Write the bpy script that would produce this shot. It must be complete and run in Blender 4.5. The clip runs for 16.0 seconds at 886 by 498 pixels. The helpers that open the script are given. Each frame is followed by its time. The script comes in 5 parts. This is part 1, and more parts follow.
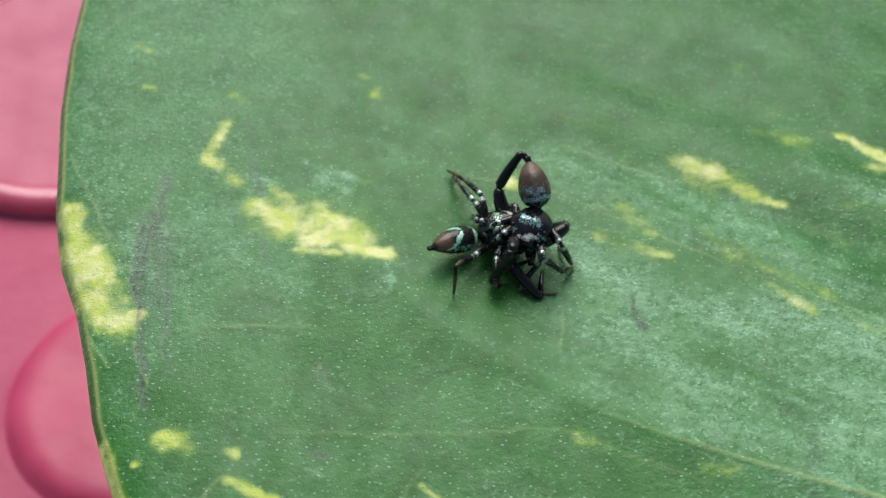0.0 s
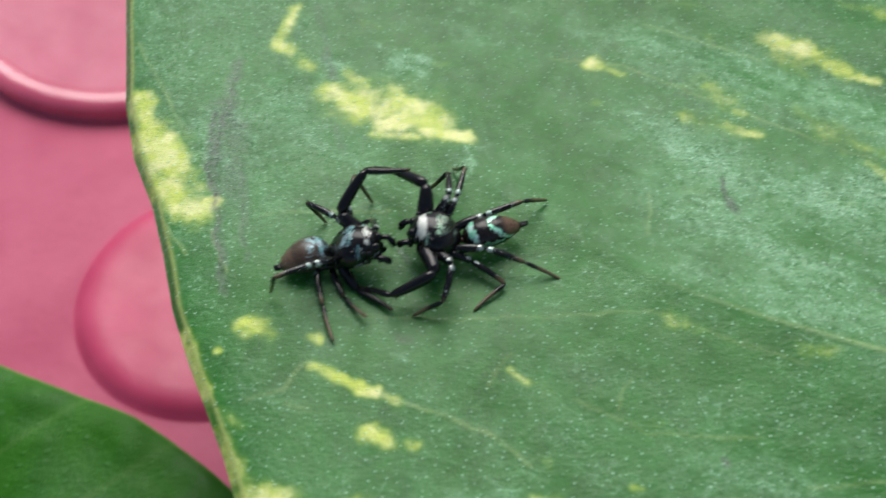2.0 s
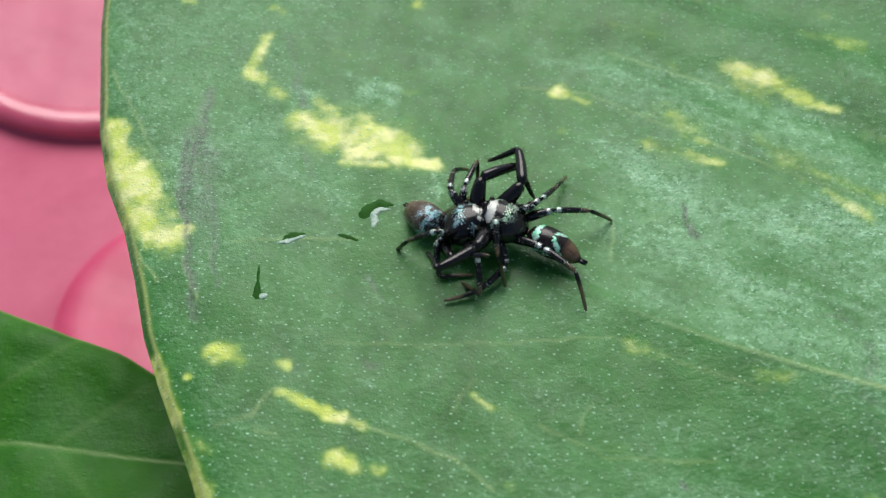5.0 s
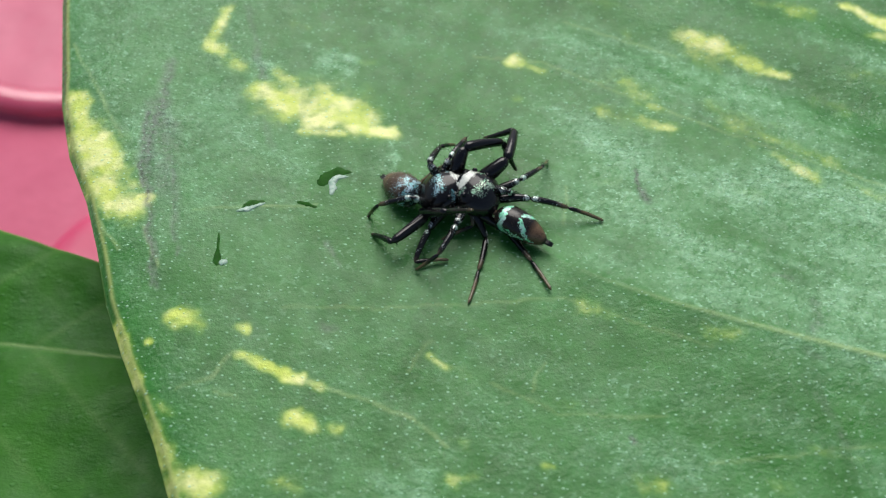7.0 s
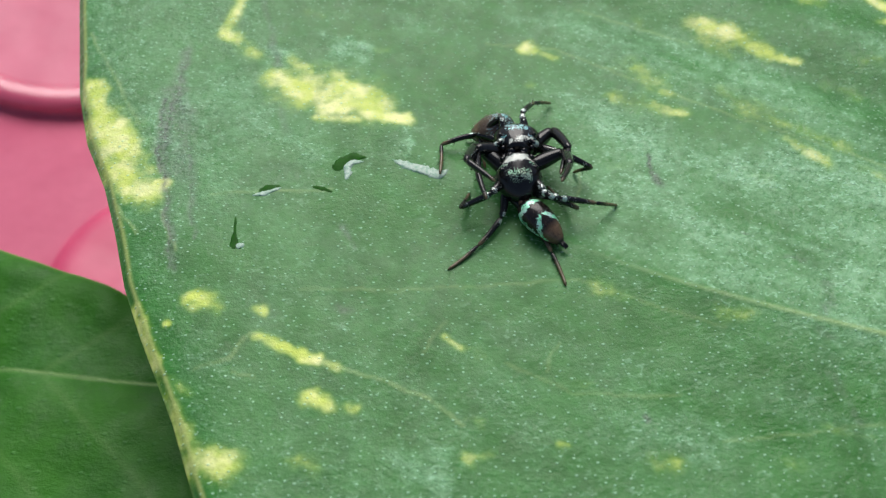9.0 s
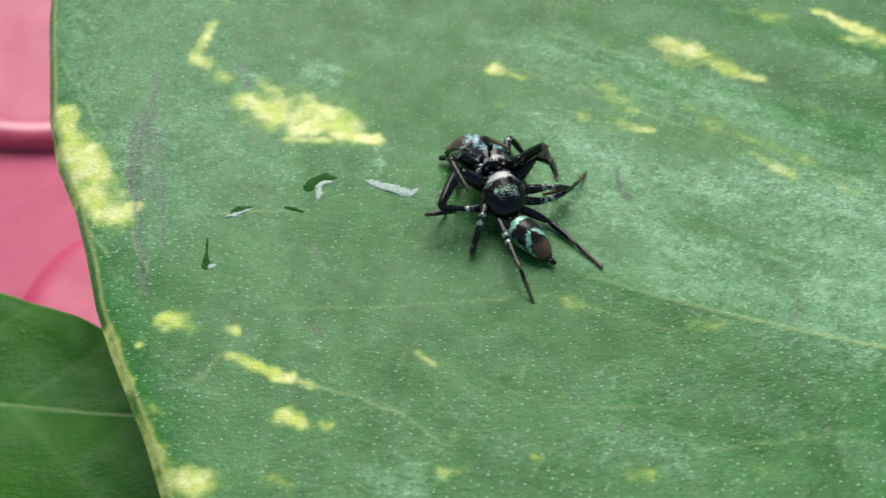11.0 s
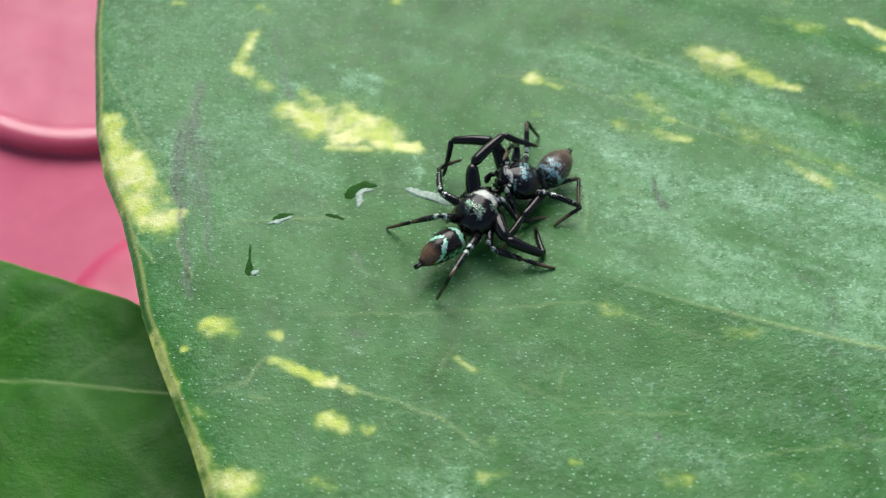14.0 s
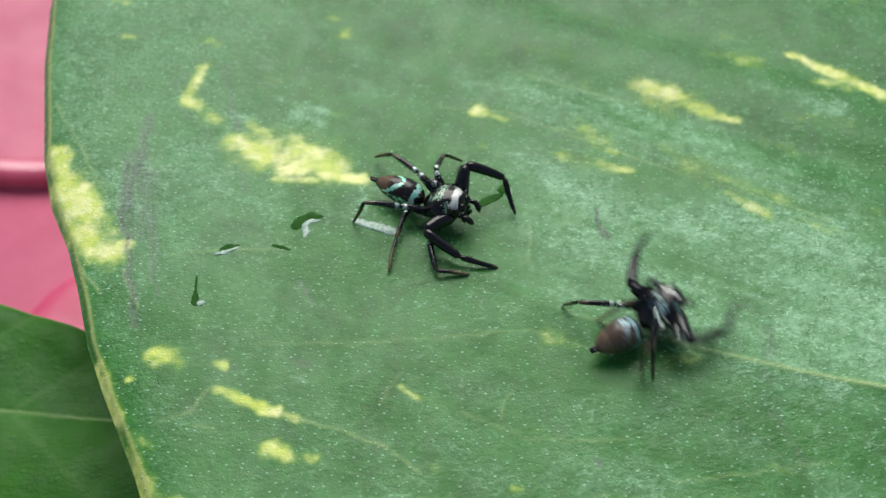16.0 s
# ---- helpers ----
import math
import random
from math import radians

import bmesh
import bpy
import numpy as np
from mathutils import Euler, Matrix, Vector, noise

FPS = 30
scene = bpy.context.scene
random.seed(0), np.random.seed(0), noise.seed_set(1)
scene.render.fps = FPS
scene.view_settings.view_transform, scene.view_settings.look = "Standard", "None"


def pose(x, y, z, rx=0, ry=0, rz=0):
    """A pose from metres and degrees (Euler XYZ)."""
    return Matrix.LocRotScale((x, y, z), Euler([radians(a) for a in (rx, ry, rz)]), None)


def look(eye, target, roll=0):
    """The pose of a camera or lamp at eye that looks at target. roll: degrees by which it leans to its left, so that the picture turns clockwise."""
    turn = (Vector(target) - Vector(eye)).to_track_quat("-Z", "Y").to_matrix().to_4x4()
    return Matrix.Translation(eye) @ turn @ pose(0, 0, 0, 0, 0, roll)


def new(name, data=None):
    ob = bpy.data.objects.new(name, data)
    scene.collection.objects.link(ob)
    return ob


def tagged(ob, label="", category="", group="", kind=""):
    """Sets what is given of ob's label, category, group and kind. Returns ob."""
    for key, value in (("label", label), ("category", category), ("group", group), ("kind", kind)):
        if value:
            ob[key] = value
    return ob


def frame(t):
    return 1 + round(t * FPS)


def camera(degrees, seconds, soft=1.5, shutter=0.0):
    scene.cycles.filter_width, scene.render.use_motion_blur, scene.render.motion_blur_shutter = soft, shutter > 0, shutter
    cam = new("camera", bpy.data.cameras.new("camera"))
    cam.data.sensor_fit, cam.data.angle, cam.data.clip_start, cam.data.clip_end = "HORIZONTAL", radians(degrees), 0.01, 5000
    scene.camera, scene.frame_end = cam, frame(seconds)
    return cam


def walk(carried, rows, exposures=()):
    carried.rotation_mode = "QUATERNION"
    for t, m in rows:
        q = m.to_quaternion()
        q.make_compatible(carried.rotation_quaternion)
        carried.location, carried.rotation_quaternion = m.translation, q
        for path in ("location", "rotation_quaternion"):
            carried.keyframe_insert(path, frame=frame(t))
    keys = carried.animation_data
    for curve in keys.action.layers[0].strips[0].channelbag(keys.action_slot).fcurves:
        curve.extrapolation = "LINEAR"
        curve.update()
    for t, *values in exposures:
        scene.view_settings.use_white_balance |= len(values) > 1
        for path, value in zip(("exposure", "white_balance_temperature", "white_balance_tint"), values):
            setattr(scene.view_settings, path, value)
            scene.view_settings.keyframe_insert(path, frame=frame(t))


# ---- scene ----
cam = camera(40, 16.0, soft=1.25, shutter=0.5)
cam.data.dof.use_dof = True
cam.data.dof.focus_distance = 0.0665
cam.data.dof.aperture_fstop = 62
PATH = [
    (0.0, look((-0.00019, -0.03598, 0.05446), (-0.00003, 0.00885, 0), 1.15)),
    (0.5, look((0.00042, -0.03580, 0.05344), (-0.00018, 0.00803, 0), -0.33)),
    (1.0, look((0.00043, -0.03539, 0.05298), (0.00057, 0.00821, 0), 0.18)),
    (1.5, look((-0.00008, -0.03623, 0.05143), (-0.00073, 0.00365, 0), -0.80)),
    (2.0, look((-0.00211, -0.03628, 0.05178), (-0.00435, 0.00073, 0), -2.51)),
    (2.5, look((-0.00268, -0.03604, 0.05202), (-0.00653, 0.00017, 0), -4.09)),
    (3.0, look((-0.00065, -0.03601, 0.05267), (-0.00116, 0.00245, 0), -0.55)),
    (3.5, look((-0.00129, -0.03613, 0.05239), (-0.00249, 0.00142, 0), -1.15)),
    (4.0, look((-0.00146, -0.03592, 0.05184), (-0.00259, 0.00183, 0), -1.07)),
    (4.2, look((-0.00135, -0.03557, 0.05249), (-0.00291, 0.00303, 0), -1.57)),
    (6.3, look((0.00021, -0.03769, 0.05382), (-0.00137, -0.00041, 0), -2.03)),
    (6.5, look((0.00048, -0.03729, 0.05396), (-0.00035, -0.00012, 0), -1.30)),
    (7.0, look((0.00053, -0.03790, 0.05376), (-0.00023, 0.00017, 0), -1.32)),
    (7.5, look((0.00030, -0.03752, 0.05388), (-0.00044, 0.00003, 0), -1.41)),
    (8.0, look((-0.00019, -0.03816, 0.05412), (-0.00156, 0.00006, 0), -2.12)),
    (8.5, look((0.00019, -0.03805, 0.05417), (-0.00084, -0.00003, 0), -1.82)),
    (8.7, look((0.00022, -0.03847, 0.05388), (-0.00102, -0.00048, 0), -2.05)),
    (10.8, look((0.00009, -0.04051, 0.05304), (-0.00024, 0.00056, 0), -1.77)),
    (11.0, look((0.00039, -0.04028, 0.05318), (0.00054, 0.00021, 0), -1.32)),
    (11.5, look((0.00098, -0.04024, 0.05355), (0.00215, 0.00078, 0), -0.20)),
    (12.0, look((-0.00047, -0.04054, 0.05377), (-0.00046, 0.00093, 0), -1.15)),
    (12.5, look((-0.00154, -0.04053, 0.05366), (-0.00323, -0.00015, 0), -2.80)),
    (13.0, look((-0.00117, -0.04039, 0.05340), (-0.00277, 0.00040, 0), -2.72)),
    (13.5, look((-0.00054, -0.04053, 0.05384), (-0.00186, 0.00051, 0), -2.60)),
    (14.0, look((-0.00028, -0.04078, 0.05403), (-0.00162, 0.00078, 0), -2.73)),
    (14.5, look((-0.00061, -0.04117, 0.05414), (-0.00158, 0.00085, 0), -2.09)),
    (15.0, look((-0.00013, -0.04115, 0.05500), (-0.00088, 0.00187, 0), -2.09)),
    (15.5, look((-0.00001, -0.04141, 0.05489), (0.00009, 0.00307, 0), -1.11)),
    (16.0, look((0.00099, -0.04147, 0.05458), (0.00155, 0.00285, 0), -0.94)),
]
EXPOSURES = [(0.0, -0.2), (1.0, -0.16), (2.0, -0.12), (4.2, -0.09), (7.0, -0.05), (16.0, -0.06)]
walk(cam, PATH, EXPOSURES)

# ---- light: a bright overcast sky, brightest high up behind the leaf ----
world = bpy.data.worlds.new("sky")
scene.world = world
world.use_nodes = True
wn, wl = world.node_tree.nodes, world.node_tree.links
sky = wn.new("ShaderNodeTexSky")
sky.sky_type, sky.sun_disc = "NISHITA", False
sky.sun_elevation, sky.sun_rotation = radians(52), radians(-1)
sky.air_density, sky.dust_density, sky.ozone_density = 1.0, 3.0, 1.0
wl.new(sky.outputs[0], wn["Background"].inputs[0])
wn["Background"].inputs[1].default_value = 0.085
sun_data = bpy.data.lights.new("sun", "SUN")
sun_data.energy, sun_data.angle, sun_data.color = 2.85, radians(52), (1.0, 0.98, 0.95)
sun = new("sun", sun_data)
sun.matrix_world = look((-0.01, 0.61, 0.79), (0, 0, 0))

MM = 0.001


# ---- materials ----
class Nodes:
    """A node material under construction: short calls for the nodes used here."""

    def __init__(self, name):
        self.mat = bpy.data.materials.new(name)
        self.mat.use_nodes = True
        self.tree = self.mat.node_tree
        self.bsdf = self.tree.nodes["Principled BSDF"]
        self.coords = self.tree.nodes.new("ShaderNodeTexCoord").outputs["Object"]

    def put(self, socket, value):
        if hasattr(value, "links"):
            self.tree.links.new(value, socket)
        elif isinstance(value, tuple) and len(value) == 3 and socket.type == "RGBA":
            socket.default_value = (*value, 1)
        else:
            socket.default_value = value

    def set(self, **values):
        for key, value in values.items():
            self.put(self.bsdf.inputs[key.replace("_", " ")], value)

    def attribute(self, name):
        n = self.tree.nodes.new("ShaderNodeAttribute")
        n.attribute_name = name
        return n.outputs["Fac"]

    def noise(self, size, detail=3.0, rough=0.55, stretch=None):
        """Noise with features of that size in mm."""
        n = self.tree.nodes.new("ShaderNodeTexNoise")
        n.inputs["Scale"].default_value = 1 / (size * MM)
        n.inputs["Detail"].default_value, n.inputs["Roughness"].default_value = detail, rough
        vec = self.coords
        if stretch:
            m = self.tree.nodes.new("ShaderNodeMapping")
            m.inputs["Scale"].default_value = stretch
            self.put(m.inputs["Vector"], vec)
            vec = m.outputs[0]
        self.put(n.inputs["Vector"], vec)
        return n.outputs["Fac"]

    def cells(self, size, stretch=(1.0, 1.0, 1.0)):
        n = self.tree.nodes.new("ShaderNodeTexVoronoi")
        n.voronoi_dimensions = "2D"
        n.inputs["Scale"].default_value = 1 / (size * MM)
        m = self.tree.nodes.new("ShaderNodeMapping")
        m.inputs["Scale"].default_value = stretch
        m.inputs["Rotation"].default_value = (0, 0, 0.35)
        self.put(m.inputs["Vector"], self.coords)
        self.put(n.inputs["Vector"], m.outputs[0])
        return n

    def ramp(self, value, a, b, lo=0.0, hi=1.0):
        n = self.tree.nodes.new("ShaderNodeMapRange")
        n.interpolation_type = "SMOOTHSTEP"
        self.put(n.inputs["Value"], value)
        for key, v in (("From Min", a), ("From Max", b), ("To Min", lo), ("To Max", hi)):
            self.put(n.inputs[key], v)
        return n.outputs[0]

    def math(self, kind, a, b=0.0):
        n = self.tree.nodes.new("ShaderNodeMath")
        n.operation = kind
        self.put(n.inputs[0], a)
        self.put(n.inputs[1], b)
        return n.outputs[0]

    def mix(self, fac, a, b):
        n = self.tree.nodes.new("ShaderNodeMix")
        n.data_type = "RGBA"
        self.put(n.inputs[0], fac)
        self.put(n.inputs[6], a)
        self.put(n.inputs[7], b)
        return n.outputs[2]

    def bump(self, height, depth, strength=1.0, under=None):
        n = self.tree.nodes.new("ShaderNodeBump")
        n.inputs["Strength"].default_value = strength
        n.inputs["Distance"].default_value = depth * MM
        self.put(n.inputs["Height"], height)
        if under is not None:
            self.put(n.inputs["Normal"], under)
        self.put(self.bsdf.inputs["Normal"], n.outputs[0])
        return n.outputs[0]


def leaf_material(name, dark, mid, pale, gloss, specks, shine, dotted):
    n = Nodes(name)
    col = n.mix(n.ramp(n.noise(4.0, 4), 0.3, 0.7), dark, mid)
    col = n.mix(n.ramp(n.noise(0.9, 5, 0.6), 0.35, 0.75, 0, 0.40), col, pale)
    # pale bloom and the sky's sheen on the blade, both put into the colour
    col = n.mix(n.math("MULTIPLY", n.attribute("bloom_sheen"), n.ramp(n.noise(0.70, 5, 0.66), 0.22, 0.74)), col, (0.26, 0.54, 0.29))
    # wisps and curls: gloss streaks and short highlights painted as paler green
    gloss_wisp = n.math("MULTIPLY", n.ramp(n.noise(0.55, 5, 0.7, (0.22, 1.6, 1.0)), 0.56, 0.78), n.ramp(n.noise(2.6, 3), 0.42, 0.66, 0.0, 0.38))
    col = n.mix(n.math("MULTIPLY", gloss_wisp, dotted), col, (0.30, 0.58, 0.34))
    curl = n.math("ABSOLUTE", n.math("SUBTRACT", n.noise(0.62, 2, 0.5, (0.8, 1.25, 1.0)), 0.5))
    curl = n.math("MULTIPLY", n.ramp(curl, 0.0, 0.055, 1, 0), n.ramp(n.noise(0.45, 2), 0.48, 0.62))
    curl_glint = n.math("MULTIPLY", curl, n.math("ADD", n.ramp(n.noise(2.4, 3), 0.40, 0.66, 0.02, 0.24), n.math("MULTIPLY", n.attribute("bloom_sheen"), 0.90)))
    col = n.mix(n.math("MULTIPLY", curl_glint, dotted), col, (0.36, 0.66, 0.42))
    col = n.mix(n.attribute("vein"), col, (0.36, 0.52, 0.20))
    yellow = n.mix(n.ramp(n.noise(1.3, 3), 0.35, 0.7), (0.60, 0.73, 0.12), (0.92, 0.94, 0.42))
    v = n.math("ADD", n.attribute("variegation"), n.ramp(n.noise(0.7, 4, 0.55), 0.2, 0.8, -0.15, 0.15))
    col = n.mix(n.ramp(v, 0.12, 0.80, 0, 0.7), col, (0.20, 0.40, 0.05))
    col = n.mix(n.ramp(v, 0.36, 1.05), col, yellow)
    # the same painted sheen again, over the yellow patches
    col = n.mix(n.math("MULTIPLY", n.math("MULTIPLY", n.attribute("bloom_sheen"), 0.52), n.ramp(n.noise(0.3, 4, 0.7), 0.3, 0.7)), col, (0.42, 0.66, 0.42))
    col = n.mix(n.math("MULTIPLY", n.attribute("scar"), n.ramp(n.noise(0.35, 4, 0.65), 0.30, 0.56, 0.30, 1.0)), col, n.mix(n.ramp(n.noise(0.16, 3, 0.6), 0.45, 0.62), (0.165, 0.215, 0.170), (0.050, 0.070, 0.045)))
    col = n.mix(n.attribute("margin"), col, (0.48, 0.58, 0.19))
    # pale specks: small highlights painted into the colour
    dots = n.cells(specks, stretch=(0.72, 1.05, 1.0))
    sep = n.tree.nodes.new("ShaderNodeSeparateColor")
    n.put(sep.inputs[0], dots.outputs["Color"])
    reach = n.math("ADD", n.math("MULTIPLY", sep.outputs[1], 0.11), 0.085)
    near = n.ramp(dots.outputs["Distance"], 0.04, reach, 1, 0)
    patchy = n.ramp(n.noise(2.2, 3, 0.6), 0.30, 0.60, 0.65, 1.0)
    glint_speck = n.math("MULTIPLY", n.math("MULTIPLY", near, patchy), n.ramp(sep.outputs[0], 0.1, 0.6, 0.25, 1.0))
    col = n.mix(n.math("MULTIPLY", glint_speck, 0.72 * dotted), col, (0.48, 0.78, 0.54))
    rough = n.ramp(n.noise(1.6, 4, 0.6), 0.3, 0.7, gloss - 0.08, gloss + 0.12)
    rough = n.math("ADD", rough, n.math("MULTIPLY", n.attribute("bloom_sheen"), 0.06))
    n.set(Base_Color=col, Roughness=rough, Specular_IOR_Level=shine)
    a = n.bump(n.noise(0.15, 3, 0.62), 0.030, 0.72)
    b = n.bump(n.noise(0.50, 3, 0.55, (1.0, 1.4, 1.0)), 0.070, 0.65, a)
    b = n.bump(curl, 0.012, 0.35, b)
    b = n.bump(n.math("MULTIPLY", n.ramp(n.noise(0.26, 3, 0.6), 0.36, 0.64), n.attribute("bloom_sheen")), 0.060, 0.75, b)
    c = n.bump(n.math("MULTIPLY", n.attribute("scar"), n.noise(0.3, 3)), -0.06, 0.7, b)
    n.bump(glint_speck, 0.034, 0.8, c)
    return n.mat


def body_material(name, sheen_a, sheen_b, gloss=0.07, brown=(0.185, 0.112, 0.064)):
    """Black spider cuticle with brown, pale-haired and iridescent-scaled places."""
    n = Nodes(name)
    grain = n.noise(0.07, 3, 0.6)
    col = n.mix(n.ramp(grain, 0.35, 0.7), (0.003, 0.003, 0.0035), (0.012, 0.0115, 0.0115))
    col = n.mix(n.math("MULTIPLY", n.attribute("brown"), n.ramp(n.noise(0.12, 3), 0.2, 0.7, 0.55, 1)), col, brown)
    flake = n.ramp(n.noise(0.075, 3, 0.65), 0.28, 0.72, -0.45, 0.45)
    scales = n.ramp(n.math("ADD", n.attribute("scales"), flake), 0.48, 0.68)
    col = n.mix(scales, col, n.mix(n.ramp(n.noise(0.5, 2), 0.35, 0.65), sheen_a, sheen_b))
    tuft = n.ramp(n.noise(0.05, 3, 0.65), 0.28, 0.72, -0.4, 0.4)
    hair = n.ramp(n.math("ADD", n.attribute("pale"), tuft), 0.50, 0.64)
    col = n.mix(hair, col, (0.74, 0.78, 0.70))
    n.set(Base_Color=col, Metallic=n.math("MULTIPLY", scales, 0.55), Roughness=n.math("ADD", n.ramp(grain, 0.3, 0.7, gloss, gloss + 0.09), n.math("MULTIPLY", scales, 0.25)), Specular_IOR_Level=0.46)
    a = n.bump(n.noise(0.04, 2), 0.0025, 0.3)
    n.bump(n.noise(0.20, 2, 0.5), 0.010, 0.3, a)
    return n.mat


def plain_material(name, a, b, size, rough, depth=0.0, metallic=0.0):
    n = Nodes(name)
    grain = n.noise(size, 4)
    n.set(Base_Color=n.mix(n.ramp(grain, 0.3, 0.7), a, b), Roughness=n.ramp(n.noise(size * 0.4, 3), 0.3, 0.7, rough - 0.05, rough + 0.08), Metallic=metallic)
    if depth:
        n.bump(n.noise(size * 0.3, 3), depth, 0.5)
    return n.mat


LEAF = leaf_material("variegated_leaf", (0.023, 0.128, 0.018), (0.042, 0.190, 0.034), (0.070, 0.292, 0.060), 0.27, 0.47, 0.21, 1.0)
LEAF_UNDER = plain_material("leaf_underside", (0.10, 0.22, 0.07), (0.14, 0.27, 0.09), 3, 0.5, 0.03)
LEAF_DARK = leaf_material("dark_leaf", (0.018, 0.118, 0.004), (0.030, 0.160, 0.007), (0.042, 0.190, 0.012), 0.45, 1.1, 0.17, 0.05)
GREEN_BODY = body_material("green_scaled_cuticle", (0.30, 0.62, 0.40), (0.66, 0.80, 0.62))
BLUE_BODY = body_material("blue_scaled_cuticle", (0.20, 0.52, 0.52), (0.50, 0.70, 0.76))
GREEN_REAR = body_material("green_banded_downy_cuticle", (0.34, 0.95, 0.62), (0.70, 1.0, 0.88), 0.16)
BLUE_REAR = body_material("blue_dusted_downy_cuticle", (0.24, 0.56, 0.58), (0.58, 0.76, 0.84), 0.26, (0.215, 0.135, 0.085))
LEG = body_material("leg_cuticle", (0.42, 0.64, 0.55), (0.66, 0.74, 0.70), 0.06, (0.160, 0.122, 0.066))
EYE = plain_material("eye", (0.002, 0.002, 0.003), (0.004, 0.004, 0.005), 0.2, 0.08)
PINK = plain_material("pink_plastic", (0.60, 0.122, 0.205), (0.69, 0.165, 0.255), 9, 0.40, 0.25)
PINK_GLOSSY = plain_material("polished_pink_plastic", (0.60, 0.085, 0.165), (0.70, 0.120, 0.205), 9, 0.16, 0.03)
PINK.node_tree.nodes["Principled BSDF"].inputs["Specular IOR Level"].default_value = 0.35
PINK_GLOSSY.node_tree.nodes["Principled BSDF"].inputs["Specular IOR Level"].default_value = 0.5
PINK_GLOSSY.node_tree.nodes["Principled BSDF"].inputs["Coat Weight"].default_value = 0.7
PINK_GLOSSY.node_tree.nodes["Principled BSDF"].inputs["Coat Roughness"].default_value = 0.10
PINK_GLOSSY.node_tree.nodes["Principled BSDF"].inputs["Coat IOR"].default_value = 1.6
PINK_DEEP = plain_material("deep_pink_plastic", (0.60, 0.062, 0.150), (0.70, 0.090, 0.195), 9, 0.40, 0.15)
CONCRETE = plain_material("concrete", (0.25, 0.24, 0.22), (0.33, 0.32, 0.30), 40, 0.8, 0.8)
WHITE_FLUID = plain_material("milky_fluid", (0.17, 0.36, 0.24), (0.46, 0.58, 0.50), 0.22, 0.30, 0.03)
CLEAR = Nodes("clear_fluid")
CLEAR.set(Base_Color=CLEAR.mix(CLEAR.ramp(CLEAR.noise(0.4, 3), 0.3, 0.7), (0.010, 0.070, 0.005), (0.022, 0.110, 0.012)), Roughness=0.12, Specular_IOR_Level=0.03)
CLEAR_FLUID = CLEAR.mat


# ---- mesh helpers ----
def mesh_of(name, verts, faces, material, smooth=True, **attributes):
    me = bpy.data.meshes.new(name)
    me.from_pydata([tuple(v) for v in verts], [], faces)
    for key, values in attributes.items():
        me.attributes.new(key, "FLOAT", "POINT").data.foreach_set("value", np.asarray(values, np.float32))
    me.polygons.foreach_set("use_smooth", [smooth] * len(me.polygons))
    me.materials.append(material)
    me.update()
    return me


def piece(name, me, parent, label=""):
    ob = new(name, me)
    ob.parent = parent
    return tagged(ob, label)


def part(name, bm, material, parent, label=""):
    me = bpy.data.meshes.new(name)
    bm.normal_update()
    bm.to_mesh(me)
    bm.free()
    me.materials.append(material)
    me.polygons.foreach_set("use_smooth", [True] * len(me.polygons))
    return piece(name, me, parent, label)


def ring_faces(rings, sides):
    """Faces of a tube of rings, closed by two end points that follow the rings' vertices."""
    faces = []
    for i in range(rings - 1):
        for j in range(sides):
            k = (j + 1) % sides
            faces.append((i * sides + j, i * sides + k, (i + 1) * sides + k, (i + 1) * sides + j))
    a, b = rings * sides, rings * sides + 1
    last = (rings - 1) * sides
    for j in range(sides):
        k = (j + 1) % sides
        faces.append((a, k, j))
        faces.append((b, last + j, last + k))
    return faces


def tube(points, radii, sides=12, flat=1.0):
    """A tapered tube along points (mm), with its verts in metres."""
    pts = np.asarray(points, float)
    verts = []
    for i, p in enumerate(pts):
        d = pts[min(i + 1, len(pts) - 1)] - pts[max(i - 1, 0)]
        d = d / np.linalg.norm(d)
        side = np.cross((0, 0, 1.0), d)
        side = side / np.linalg.norm(side) if np.linalg.norm(side) > 1e-4 else np.array((0, 1.0, 0))
        up = np.cross(d, side)
        for j in range(sides):
            a = 2 * math.pi * j / sides
            verts.append((p + radii[i] * (math.cos(a) * side * flat + math.sin(a) * up)) * MM)
    d0, d1 = pts[0] - pts[1], pts[-1] - pts[-2]
    verts.append((pts[0] + d0 / np.linalg.norm(d0) * radii[0] * 0.5) * MM)
    verts.append((pts[-1] + d1 / np.linalg.norm(d1) * radii[-1] * 0.5) * MM)
    return verts, ring_faces(len(pts), sides)


def lattice(ix, iy, seed):
    """Repeatable random numbers from 0 to 1 on a grid of whole numbers."""
    n = np.sin(ix * 127.1 + iy * 311.7 + seed * 74.7) * 43758.5453
    return n - np.floor(n)


def smooth_noise(x, y, size, seed=0):
    """Smooth noise from -1 to 1 with bumps of about that size."""
    x, y = np.asarray(x) / size, np.asarray(y) / size
    ix, iy = np.floor(x), np.floor(y)
    fx, fy = x - ix, y - iy
    fx, fy = fx * fx * (3 - 2 * fx), fy * fy * (3 - 2 * fy)
    a = lattice(ix, iy, seed) * (1 - fx) + lattice(ix + 1, iy, seed) * fx
    b = lattice(ix, iy + 1, seed) * (1 - fx) + lattice(ix + 1, iy + 1, seed) * fx
    return 2 * (a * (1 - fy) + b * fy) - 1


def midrib(x):
    """The y of the main leaf's midrib, in mm."""
    return np.interp(x, (-30, -16.5, -10.7, -2.94, 1.5, 6.0, 8.9, 12.0, 17.7, 21.8, 60),
                     (31.5, 19.2, 14.2, 5.74, 2.0, -0.97, -2.47, -3.76, -5.70, -6.95, -16.5))


